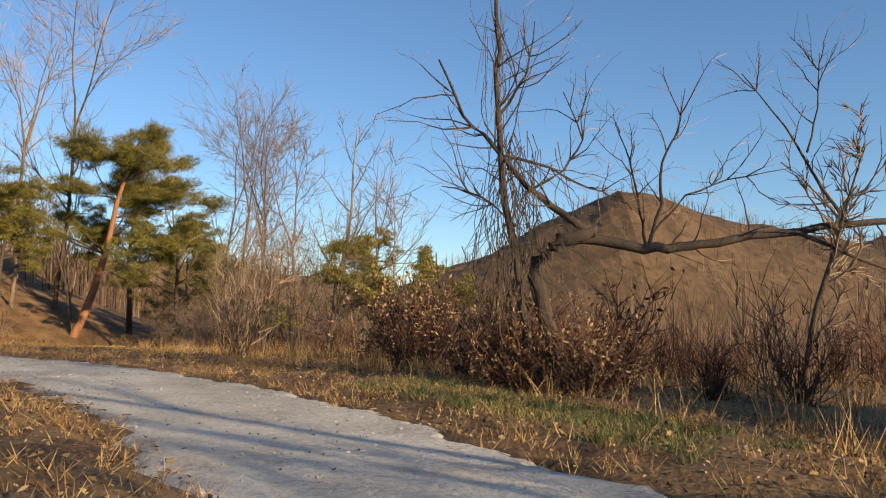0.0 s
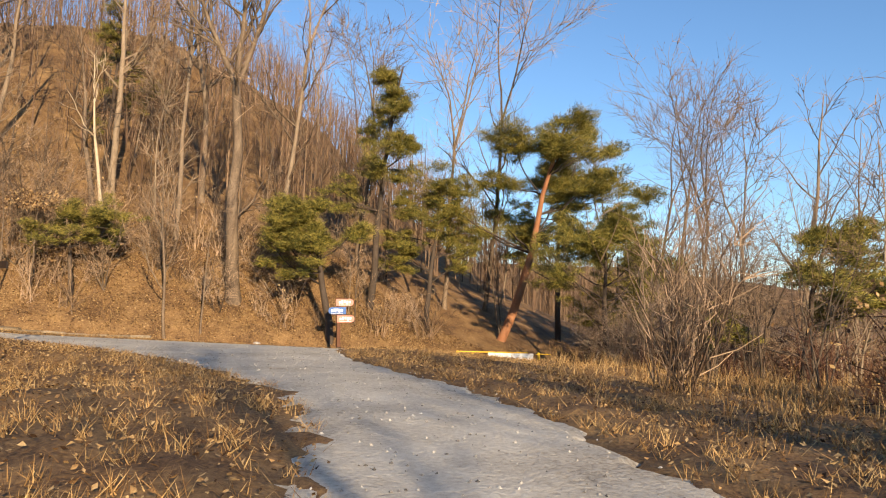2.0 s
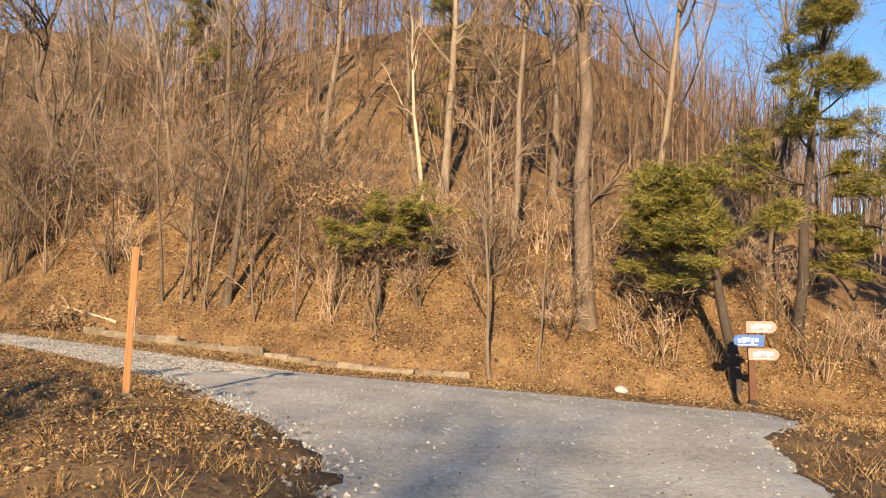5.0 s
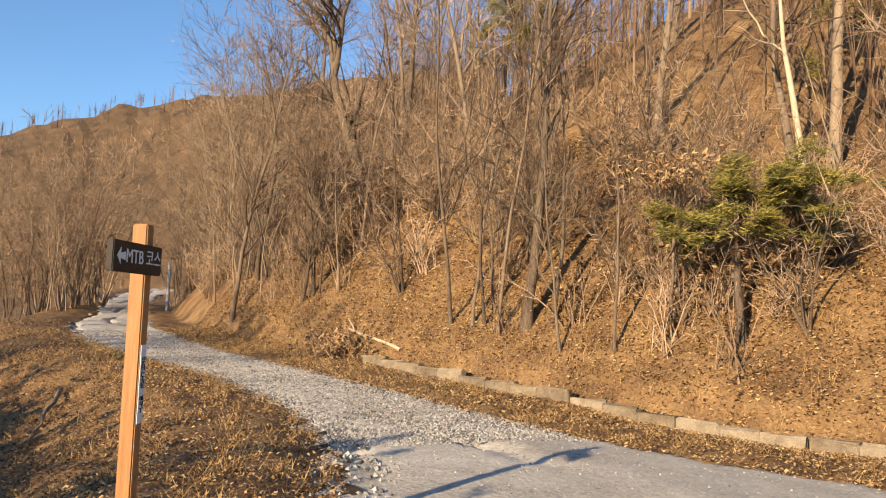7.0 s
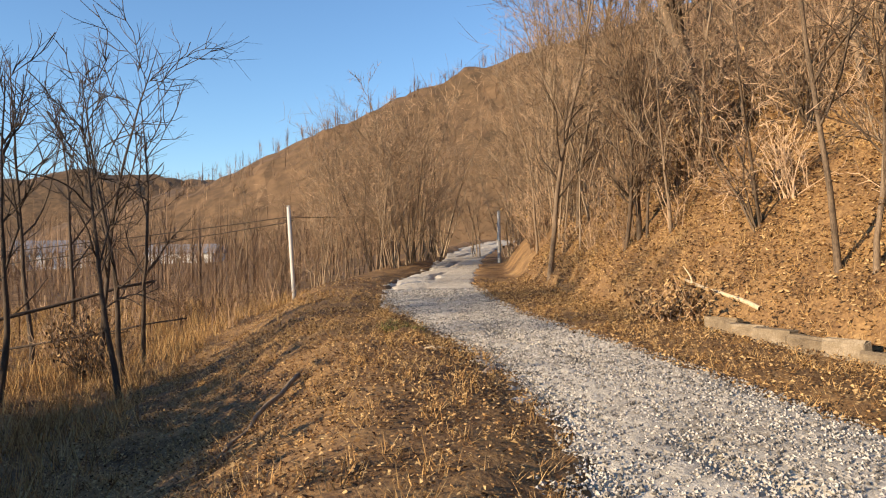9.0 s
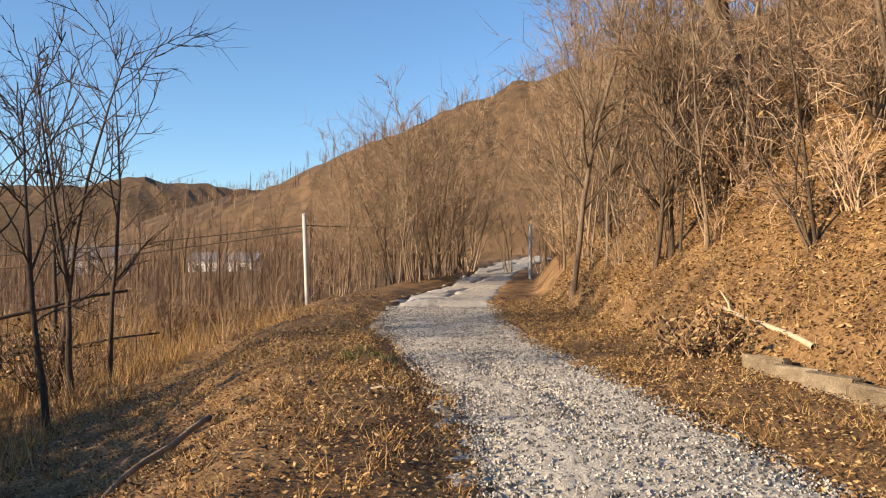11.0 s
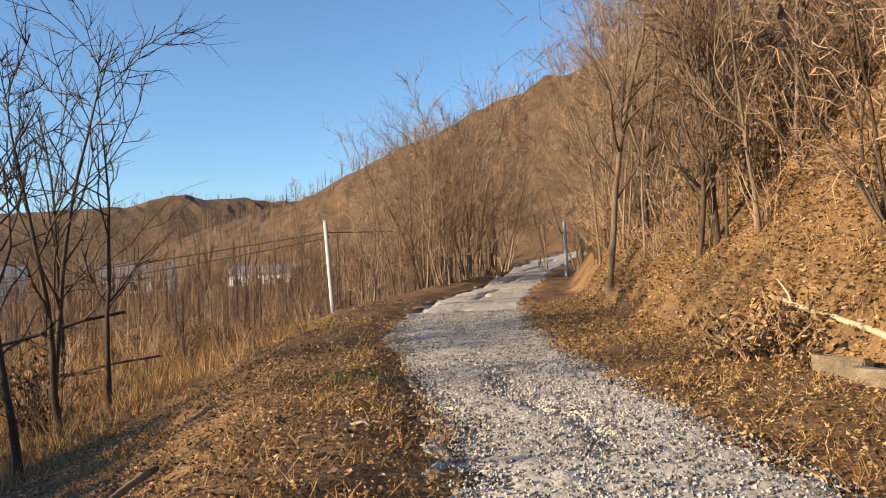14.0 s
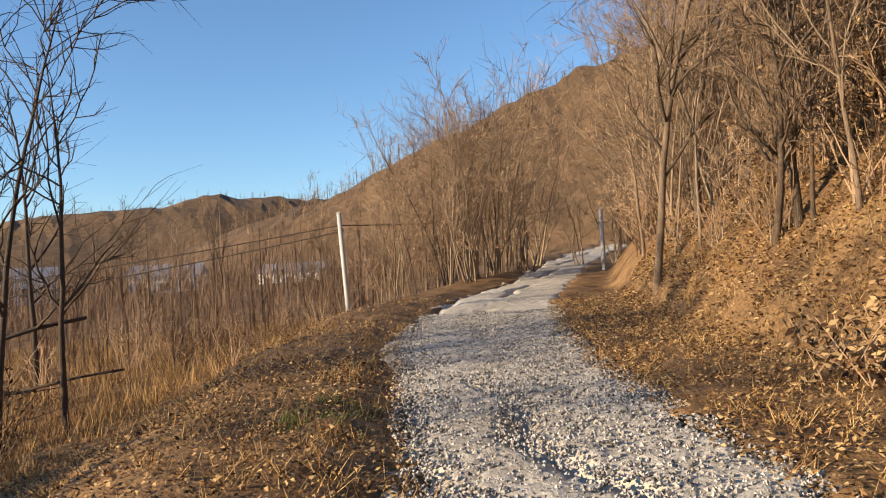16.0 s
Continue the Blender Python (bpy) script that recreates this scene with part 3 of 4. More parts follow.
# ---- trees ----
KINDS = [bare_tree(20 + k, 9.5 + 1.2 * (k % 4), 0.10 + 0.02 * (k % 3), 0.35, 13, (0.05 * math.sin(k * 2), 0.05 * math.cos(k * 3)), fork=k % 3 == 0) for k in range(7)]
THIN = [bare_tree(60 + k, 6.2 + 0.7 * k, 0.042 + 0.006 * (k % 3), 0.25, 11, (0.12 * math.sin(k * 2.4), 0.1 * math.cos(k * 1.7)), dense=0.8) for k in range(6)]
SHRUBS = [shrub(90 + k, 1.3 + 0.25 * (k % 3), 9 + 3 * (k % 3), 0.4, leaves=2 if k % 2 else 0) for k in range(5)]
FANS = [coppice(150 + k, 6.0 + 0.5 * k, 6, 0.2) for k in range(3)]
TANGLES = [coppice(160 + k, 3.0 + 0.4 * k, 7, 0.5) for k in range(3)]
BRAMBLES = [shrub(130 + k, 1.0 + 0.25 * k, 30, 0.55, M_BRAMBLE, leaves=1 if k == 1 else 0, name="bramble") for k in range(3)]
THICKETS = [shrub(140 + k, 1.5, 62, 0.5, M_BRAMBLE, leaves=3, name="thicket") for k in range(2)]
used = set()


def plant(kinds, k, x, y, turn, size, label, category, group, dz=0.0):
    src = kinds[k % len(kinds)]
    m = at_ground(x, y, dz, turn, size)
    if src.name not in used:
        used.add(src.name)
        src.matrix_basis = m
        ob = src
    else:
        ob = copies(src, m)
    return tagged(ob, label, category, group)


BIG = [(9.8, 18.5, 1.0, 1), (6.0, 20.9, 0.8, 0), (4.9, 19.4, 0.72, 3), (7.6, 24, 0.85, 3), (8.6, 23.2, 0.95, 6), (19.9, -5.4, 1.0, 6), (22.1, -6.9, 1.1, 3), (17.2, -2.2, 1.0, 0), (21.7, -17.7, 1.15, 0), (22.2, -15.5, 1.05, 3), (24, -21, 1.2, 2), (26, -17, 1.1, 6), (15.5, 7.5, 1.1, 2), (14, 11.5, 1.0, 4), (16, 14, 1.0, 5), (6.7, 27.5, 0.75, 5), (6.9, 21.6, 0.7, 0), (7.8, 26, 0.75, 3), (7.2, 30, 0.75, 6), (8.4, 33.5, 0.8, 0), (9.4, 13.2, 0.75, 3), (13.5, 3.6, 1.0, 6), (14.5, 0.2, 1.0, 3), (7.0, 36, 0.7, 3), (7.9, 38.5, 0.75, 0), (8.8, 41, 0.75, 6), (8.3, 29, 0.75, 1), (9.4, 36, 0.85, 3), (9.8, 44, 0.85, 0), (-1.2, 43, 0.6, 3), (0.6, 44, 0.65, 6), (-3, 41, 0.55, 0), (2.2, 47, 0.65, 0), (3.4, 50, 0.65, 3), (-1.6, 38.5, 0.55, 0), (0.2, 40, 0.6, 3), (-0.3, 35.5, 0.55, 6), (30, -15, 1.0, 3), (27, -12, 0.95, 0), (36, -19, 1.0, 6), (40, -27, 1.0, 1)]
for n, (x, y, s, k) in enumerate(BIG):
    plant(KINDS, k, x, y, 47 * n, s, "tall leafless tree with pale grey-brown bark on the slope", "tree", "leafless trees")
for n in range(34):
    while True:
        x, y = rng.uniform(8, 46), rng.uniform(-10, 75)
        d = float(off_line(x, y, HILL_FOOT))
        if 4.5 < d < 34:
            break
    plant(KINDS, n, x, y, rng.uniform(0, 360), rng.uniform(0.7, 1.15), "leafless woodland tree on the hillside", "tree", "leafless trees")
SLIM = [(9.55, 1.7, 1.15), (10.2, 0.9, 0.7), (8.0, 7.9, 0.9), (7.35, 8.7, 0.95), (7.2, 9.4, 0.85), (7.0, 9.9, 0.85), (7.7, 7.2, 0.75), (8.2, 6.4, 0.7), (15.6, -21.0, 1.35), (16.2, -21.5, 1.4), (6.4, 26.2, 0.9), (6.3, 29.2, 0.9), (5.6, 22, 0.7), (0.9, 30.5, 0.8), (0.9, 31.6, 0.9), (1.3, 32.6, 0.95), (1.5, 33.6, 0.95), (1.9, 35, 0.95), (2.3, 36.6, 0.95), (2.7, 38.4, 1.0), (0.5, 33, 0.85), (-0.2, 34, 0.85), (-1.4, 33, 0.75), (-2.4, 35, 0.75), (0.3, 29.3, 0.65), (1.7, 34.3, 1.0), (0.4, 31.5, 0.8), (-0.9, 30.8, 0.7), (-1.8, 31.4, 0.65), (5.4, 24, 0.75), (5.5, 20.5, 0.65), (5.5, 18.6, 0.6), (6.2, 31, 0.85), (6.6, 34, 0.85)]
for n, (x, y, s) in enumerate(SLIM):
    plant(THIN, n, x, y, 71 * n, s, "slender leafless tree with thin upright stems", "tree", "slender trees")
for n in range(96):
    while True:
        x, y = rng.uniform(5, 24), rng.uniform(-9, 48)
        d = float(off_line(x, y, HILL_FOOT))
        if 1.0 < d < 16:
            break
    plant(THIN, n, x, y, rng.uniform(0, 360), rng.uniform(0.45, 0.95), "slender leafless sapling among fallen leaves", "tree", "slender trees")
for n in range(36):
    y = rng.uniform(13, 42)
    x = 5.5 + 0.004 * (y - 20) ** 2 + abs(rng.gauss(0, 1.6))
    plant(THIN, n, x, y, rng.uniform(0, 360), rng.uniform(0.45, 0.9), "slender leafless tree overhanging the trail side", "tree", "slender trees")
    plant(SHRUBS, n, x - 0.2, y + 0.5, rng.uniform(0, 360), rng.uniform(0.6, 1.2), "twiggy leafless shrub on the leafy slope", "shrub", "shrubs")
for n in range(26):
    plant(THIN, n, rng.uniform(-26, -6), rng.uniform(24, 60), rng.uniform(0, 360), rng.uniform(0.35, 0.75), "leafless sapling on the lower meadow", "tree", "slender trees")
for n in range(26):
    plant(THIN, n + 2, rng.uniform(-2, 46), rng.uniform(-48, -22), rng.uniform(0, 360), rng.uniform(0.4, 0.8), "leafless sapling in scrub beyond the road", "tree", "slender trees")
# Unseen trees, placed to cast shade on road, south thicket and lower hollow.
SHADERS = [(-33, -22.5, 0.5), (-30, -19.5, 0.45), (-36, -20, 0.56), (-27, -17.5, 0.61), (-40, -24, 0.62), (-31, -24.5, 0.5), (-25, -17.2, 0.81), (-23, -19.2, 0.81), (-28, -16.4, 0.72), (-21.5, -21.5, 0.81), (-18.5, -23.8, 0.81), (-20, -25.5, 0.9), (-17, -24.2, 0.72), (-11, 4.5, 0.7), (-13, 7, 0.8), (-10, 8.2, 0.6), (-12, 10, 0.7), (-15, 5, 0.9)]
for n, (x, y, s) in enumerate(SHADERS):
    plant(KINDS, n, x, y, 31 * n, s, "unseen leafless tree placed to throw long shadows", "tree", "leafless trees")
for n in range(210):
    while True:
        x, y = rng.uniform(4.8, 18), rng.uniform(-9, 34)
        d = float(off_line(x, y, HILL_FOOT))
        if 0.8 < d < 9:
            break
    plant(SHRUBS, n, x, y, rng.uniform(0, 360), rng.uniform(0.55, 1.25), "twiggy leafless shrub on the leafy slope", "shrub", "shrubs")
for n in range(80):
    while True:
        x, y = rng.uniform(-10, 24), rng.uniform(-24, -11.5)
        if float(off_line(x, y, RIGHT_EDGE)) > (3.6 if x < -4 else 6.5) and float(off_line(x, y, HILL_FOOT)) < 2:
            break
    plant(BRAMBLES, n, x, y, rng.uniform(0, 360), rng.uniform(0.7, 1.3), "reddish brown bramble thicket beside the road", "shrub", "roadside thicket")
# Out-of-view bramble masses, added to block the sun from the hollow.
for n in range(48):
    plant(THICKETS, n, rng.uniform(-12, -6.2), rng.uniform(-1.5, 9), rng.uniform(0, 360), rng.uniform(1.8, 2.5), "unseen dense bramble mass added to shade the hollow", "shrub", "lower scrub")
for n in range(34):
    plant(SHRUBS, n, rng.uniform(-9, -2.6), rng.uniform(14, 34), rng.uniform(0, 360), rng.uniform(0.5, 1.0), "dry scrub on the lower bank", "shrub", "lower scrub")

for n, (x, y, s) in enumerate(((0.8, 30.4, 0.9), (1.1, 31.8, 1.0), (1.5, 33.4, 1.05), (2.0, 35, 1.05), (2.5, 37, 1.1), (0.0, 32.4, 0.95), (-0.9, 33.4, 0.9), (-1.7, 31.6, 0.75), (-2.5, 33.6, 0.8), (0.4, 36, 1.0), (-3.6, 31.4, 0.65), (3.2, 40, 1.1), (6.3, 23.4, 0.95), (6.7, 26.6, 1.0), (6.2, 20.2, 0.85), (7.2, 18.4, 0.8), (7.0, 30, 1.0), (7.4, 33.6, 1.05), (4.9, 39.5, 0.9), (6.5, 37.5, 1.0), (3.5, -13.2, 0.6), (5.5, -14.5, 0.75), (8, -14, 0.8), (10.5, -15.5, 0.9), (13, -15, 0.95), (1.5, -14.5, 0.6), (7, -17, 0.8), (16, -15.5, 1.0), (18.5, -14, 0.95), (20.5, -16.5, 1.1), (24, -14, 1.1))):
    plant(FANS, n, x, y, 83 * n, s, "fan of slim brown trunks rising from one stool", "tree", "coppiced trees")
for n in range(52):
    while True:
        x, y = rng.uniform(4.8, 14), rng.uniform(-4, 34)
        d = float(off_line(x, y, HILL_FOOT))
        if 1.2 < d < 6:
            break
    plant(TANGLES, n, x, y, rng.uniform(0, 360), rng.uniform(0.55, 1.05), "low tangled leafless thicket on the slope", "shrub", "thickets")
for n in range(34):
    while True:
        x, y = rng.uniform(1, 26), rng.uniform(-24, -12)
        if float(off_line(x, y, RIGHT_EDGE)) > 6.2 and -9 < float(off_line(x, y, HILL_FOOT)) < 3:
            break
    plant(TANGLES, n, x, y, rng.uniform(0, 360), rng.uniform(0.7, 1.3), "tangled leafless thicket beside the barrier", "shrub", "thickets")
# Added brambles beyond the view's right edge; they only shade the verge.
for n, (x, y, s) in enumerate(((-17.4, -17.6, 1.5), (-16.4, -17.2, 1.5), (-15.6, -16.7, 1.3), (-18.3, -18.2, 1.6), (-16.9, -18.8, 1.7), (-15.4, -18.4, 1.7), (-14.6, -17.7, 1.3))):
    plant(THICKETS, n, x, y, 61 * n, s, "unseen tall bramble mass added to shade the verge", "shrub", "roadside thicket")

# ---- pines ----
for seed, x, y, h, r, lean, frm, reach, bark, n in (
        (1, 12.15, -2.7, 4.9, 0.15, (0.03, -0.02), 0.45, 2.5, M_DARK, 350),
        (2, 19.0, -7.8, 9.6, 0.20, (-0.02, -0.36), 0.42, 4.4, M_RED, 640),
        (3, 9.45, 4.8, 2.7, 0.095, (-0.20, 0.16), 0.66, 1.9, M_BARK, 190),
        (4, 15.1, -11.8, 5.9, 0.13, (0.0, -0.12), 0.4, 3.4, M_DARK, 430),
        (5, 9.1, -21.3, 4.6, 0.10, (0.0, 0.1), 0.12, 2.1, M_DARK, 170),
        (6, 18.7, -21.6, 7.4, 0.11, (0.0, 0.0), 0.55, 1.7, M_BARK, 90),
        (7, 15.4, -3.2, 9.2, 0.15, (0.02, -0.06), 0.42, 2.3, M_DARK, 340),
        (8, 16.6, -5.2, 6.0, 0.12, (0.0, -0.12), 0.35, 2.2, M_DARK, 270),
        (9, 20.5, -12.6, 5.4, 0.12, (0.0, -0.1), 0.3, 2.6, M_DARK, 310),
        (13, 6.6, -15.8, 4.2, 0.1, (0.0, 0.05), 0.25, 2.0, M_DARK, 220),
        (14, 22.5, -10.2, 8.4, 0.15, (0.0, 0.0), 0.4, 3.0, M_DARK, 330),
        (10, 17, 24, 6.5, 0.12, (0.0, 0.0), 0.35, 1.9, M_DARK, 110),
        (11, 17.5, 9, 7.0, 0.12, (0.0, 0.0), 0.3, 2.0, M_DARK, 130),
        (12, 13.2, 17, 6.0, 0.12, (0.0, 0.0), 0.3, 1.8, M_DARK, 110)):
    tagged(put(pine(300 + seed, h, r, lean, frm, reach, bark, n), x, y), "red-barked pine leaning over dry undergrowth" if bark is M_RED else "olive green pine with a spreading crown", "pine tree", "pines")

# ---- vine-hung tree by the road ----


def vine_tree():
    rr = random.Random(5)
    thing = new("vine_hung_tree")
    right = Vector((-0.40, -0.916, 0))
    trunk, limb, vines, twigs = Tubes(), Tubes(), Tubes(), Tubes()
    def at(a, b, c=0.0):
        return right * a + Vector((0.916, -0.4, 0)) * c + Vector((0, 0, b))

    def sweep(tubes, pts, r0, r1, sides=7):
        """A limb through the given bends, roughened between them."""
        fine = []
        for p, q in zip(pts, pts[1:]):
            fine += [p.lerp(q, k / 3) + Vector((rr.gauss(0, 0.012), rr.gauss(0, 0.012), rr.gauss(0, 0.012))) for k in range(3)]
        fine.append(pts[-1])
        tubes.add(fine, [r0 + (r1 - r0) * k / (len(fine) - 1) for k in range(len(fine))], sides)
        return fine

    def sprout(tubes, line, count, lo, hi, r, rise=0.05, first=2):
        for k in range(count):
            j = rr.randint(first, len(line) - 2)
            p, q = grow(line[j], off_way((line[j + 1] - line[j]).normalized(), rr.uniform(0.5, 1.2), rr), rr.uniform(lo, hi), r, 0.003, rr, 0.17, 6, rise)
            tubes.add(p, q, 4)
            for w in range(5):
                i = rr.randint(1, 6)
                tp, tr = grow(p[i], off_way((p[i] - p[i - 1]).normalized(), rr.uniform(0.4, 1.0), rr), rr.uniform(0.12, 0.4), 0.004, 0.0016, rr, 0.18, 3)
                twigs.add(tp, tr, 3)

    sweep(trunk, [at(0.05, -0.2), at(0.02, 0.35), at(-0.12, 0.9), at(-0.25, 1.35), at(-0.2, 1.6), at(0.05, 1.83), at(0.32, 1.9), at(0.5, 1.93)], 0.115, 0.08, 10)
    arc = sweep(limb, [at(0.05, 1.83), at(0.5, 1.86), at(0.95, 1.76), at(1.35, 1.74), at(1.75, 1.8), at(2.4, 1.9), at(3.25, 2.02), at(4.3, 2.13), at(5.6, 2.25), at(7, 2.4)], 0.075, 0.03, 8)
    sweep(limb, [at(2.9, 1.98), at(3.6, 1.7), at(4.3, 1.45, 0.2), at(5.1, 1.2, 0.4)], 0.03, 0.008)
    for bends, r in (([at(1.08, 1.75), at(1.05, 2.2), at(0.9, 2.85), at(0.74, 3.3)], 0.02), ([at(1.12, 1.75), at(1.3, 2.3), at(1.32, 2.8), at(1.5, 3.2), at(1.62, 3.75)], 0.026), ([at(1.15, 1.9), at(1.6, 2.4), at(2.1, 2.6), at(2.9, 2.75)], 0.018), ([at(3.6, 2.05), at(3.2, 2.7, 0.1), at(2.9, 3.3, 0.1), at(2.4, 4.0, 0.2)], 0.024), ([at(3.1, 2.95), at(3.25, 3.5), at(3.3, 4.2)], 0.014)):
        sprout(limb, sweep(limb, bends, r, 0.005, 6), 7, 0.3, 0.9, 0.009)
    sprout(limb, arc, 12, 0.3, 0.9, 0.012, 0.02, 8)
    stem = sweep(vines, [at(-0.2, 0.1), at(-0.4, 0.9), at(-0.5, 1.6), at(-0.62, 2.3), at(-0.68, 3.0), at(-0.72, 3.5), at(-0.7, 4.2), at(-0.75, 5.0), at(-0.7, 6.0)], 0.06, 0.02, 8)
    bough = sweep(limb, [at(0.45, 1.93), at(0.1, 2.15), at(-0.35, 2.5), at(-0.75, 3.0), at(-1.15, 3.4), at(-1.45, 4.1)], 0.055, 0.012, 7)
    sprout(limb, bough, 16, 0.5, 1.3, 0.012)
    sprout(vines, stem, 20, 0.5, 1.3, 0.012, 0.03, 9)
    for bends in ([at(-0.6, 2.9), at(-0.1, 2.75), at(0.4, 2.5), at(0.9, 2.3)], [at(-0.4, 2.4), at(0.1, 2.7), at(0.35, 3.1), at(0.1, 3.7)], [at(-0.7, 3.4), at(-0.35, 3.9), at(-0.25, 4.6)], [at(-0.5, 2.0), at(-0.9, 2.4), at(-1.4, 2.5)]):
        sprout(vines, sweep(vines, bends, 0.022, 0.006, 5), 9, 0.3, 1.0, 0.009)
    for k in range(150):
        s = at(rr.gauss(-0.5, 0.22), rr.uniform(1.4, 3.2), rr.gauss(0, 0.2))
        p, r = grow(s, Vector((rr.gauss(0, 0.25), rr.gauss(0, 0.25), -1)), rr.uniform(0.5, 1.7), 0.007, 0.003, rr, 0.15, 6)
        vines.add(p, r, 3)
    for k in range(26):
        p, r = grow(at(rr.gauss(-0.72, 0.12), rr.uniform(3.4, 4.8), rr.gauss(0, 0.1)), Vector((rr.gauss(0, 0.06), rr.gauss(0, 0.06), -1)), rr.uniform(0.4, 1.4), 0.005, 0.002, rr, 0.06, 6)
        vines.add(p, r, 3)
    raw("trunk", trunk.v, trunk.f, M_DARK, thing, smooth=True)
    raw("limb", limb.v, limb.f, M_DARK, thing, "long bowed dark limb", smooth=True)
    tagged(raw("vine_tangle", vines.v, vines.f, M_DARK, thing, "tangle of dry climbing vines"), kind="stuff")
    tagged(raw("crown", twigs.v, twigs.f, M_TWIG, thing), kind="stuff")
    return thing


tagged(put(vine_tree(), -10.1, -14.2), "dark bent tree smothered in dry vines with one long limb", "tree")
for n, (x, y, s) in enumerate(((-10.3, -14.6, 0.8), (-9.4, -14.1, 0.75), (-8.8, -14.4, 0.8), (-9.8, -15.2, 0.8), (-8.0, -14.0, 0.7), (-7.2, -14.2, 0.7), (-11.2, -15.6, 0.6), (-6.3, -13.6, 0.75), (-11.6, -16.6, 0.6), (-10.0, -13.75, 0.55), (-9.4, -13.8, 0.5), (-10.7, -14.3, 0.5), (-3.4, -14.6, 0.9), (-4.2, -14.9, 0.9), (-2.6, -14.9, 0.8), (-10.6, -16.2, 0.65))):
    plant(THICKETS if n > 8 and y > -15 and (x > -5 or y > -14.4) else BRAMBLES, n, x, y, 50 * n, s * 1.25, "dark red-brown bramble heap beneath the vine tree", "shrub", "roadside thicket")
tagged(put(shrub(401, 2.4, 30, 0.36, M_TWIG, name="bush"), -3.0, -11.5), "large brown leafless bush of many stems by the road", "bush")
tagged(put(bare_tree(402, 3.7, 0.055, 0.2, 14, (-0.05, -0.05), dense=1.2, name="bare_tree"), -11.0, -17.2), "small multi-branched tree with a rotten reddish foot", "tree")
tagged(put(shrub(403, 1.5, 18, 0.5, M_TWIG, name="bush"), -10.9, -17.0), "spreading leafless bush at a tree foot", "bush")

# ---- trees below the trail ----
for n, (x, y, h, r, lx_, ly_) in enumerate(((-4.9, 15.8, 5.4, 0.055, -0.05, 0.05), (-4.3, 16.5, 4.6, 0.05, 0.12, 0.0), (-3.9, 14.3, 4.4, 0.055, -0.1, 0.02), (-7.2, 17.9, 5.6, 0.06, 0.0, 0.05), (-7.3, 20.4, 5.4, 0.06, 0.1, 0.0), (-3.2, 12.2, 3.8, 0.05, -0.18, 0.1), (-5.6, 13.2, 4.5, 0.06, 0.05, 0.0))):
    tagged(put(bare_tree(420 + n, h * 1.35, r * 1.1, 0.3, 13, (lx_, ly_), dense=0.9, bark=M_DARK, shade=M_DARK, twig=0.005), x, y), "thin dark crooked tree on the lower bank", "tree", "crooked trees")
tagged(put(shrub(431, 1.4, 34, 0.5, M_DARK, 2, name="bush"), -5.0, 15.6), "dark tangle of dead brambles round tree feet", "bush")


def branch_on_ground(name, a, b, r, mat, seed, label):
    rr = random.Random(seed)
    t = Tubes()
    a, b = Vector(a), Vector(b)
    pts = [a.lerp(b, i / 8) + Vector((rr.gauss(0, 0.02), rr.gauss(0, 0.02), rr.gauss(0, 0.012))) for i in range(9)]
    t.add(pts, [r * (1.0 - 0.05 * i) for i in range(9)], 7)
    for k in range(3):
        i = rr.randint(2, 7)
        p, q = grow(pts[i], off_way((b - a).normalized(), 0.7, rr), (b - a).length * 0.18, r * 0.5, r * 0.2, rr, 0.1, 3)
        t.add(p, q, 5)
    tagged(raw(name, t.v, t.f, mat, smooth=True), label, "branch")


def gz(x, y):
    return float(ground(x, y))


branch_on_ground("fallen_branch", (6.2, 10.5, gz(6.2, 10.5) + 0.05), (5.85, 12.5, gz(5.85, 12.5) + 0.05), 0.04, M_CUT, 3, "pale barkless fallen branch on the slope foot")
branch_on_ground("fallen_branch", (0.0, 8.7, gz(0, 8.7) + 0.06), (-0.5, 6.2, gz(-0.5, 6.2) + 0.04), 0.03, M_BARK, 4, "grey dead branch lying down the bank")
branch_on_ground("twig", (1.35, 8.75, gz(1.35, 8.75) + 0.04), (1.75, 8.85, gz(1.75, 8.85) + 0.05), 0.014, M_CUT, 6, "short pale broken twig among leaves")
branch_on_ground("dead_limb", (-9, 14.5, gz(-9, 14.5) + 0.8), (-4.2, 17.0, gz(-4.2, 17.0) + 1.7), 0.05, M_DARK, 8, "dark broken limb caught in the trees")
branch_on_ground("dead_limb", (-9, 16.5, gz(-9, 16.5) + 0.3), (-3.4, 16.6, gz(-3.4, 16.6) + 0.75), 0.03, M_DARK, 9, "thin dark limb hanging across the bank")
branch_on_ground("fallen_branch", (17.6, -11.2, gz(17.6, -11.2) + 0.05), (18.3, -11.8, gz(18.3, -11.8) + 1.0), 0.04, M_CUT, 10, "pale forked dead branch in dry grass")

# small bent tree at the slope foot, and the clump of dry leaves
tagged(put(bare_tree(440, 4.2, 0.062, 0.3, 22, (0.02, 0.05), fork=True, dense=1.3, twig=0.005), 5.98, 15.35, 30), "low spreading leafless tree at the trail side", "tree")
tagged(put(bare_tree(441, 3.8, 0.05, 0.3, 18, (-0.25, 0.1), fork=True, dense=1.2, twig=0.005), 5.75, 15.6, 120), "low leaning leafless tree at the trail side", "tree")


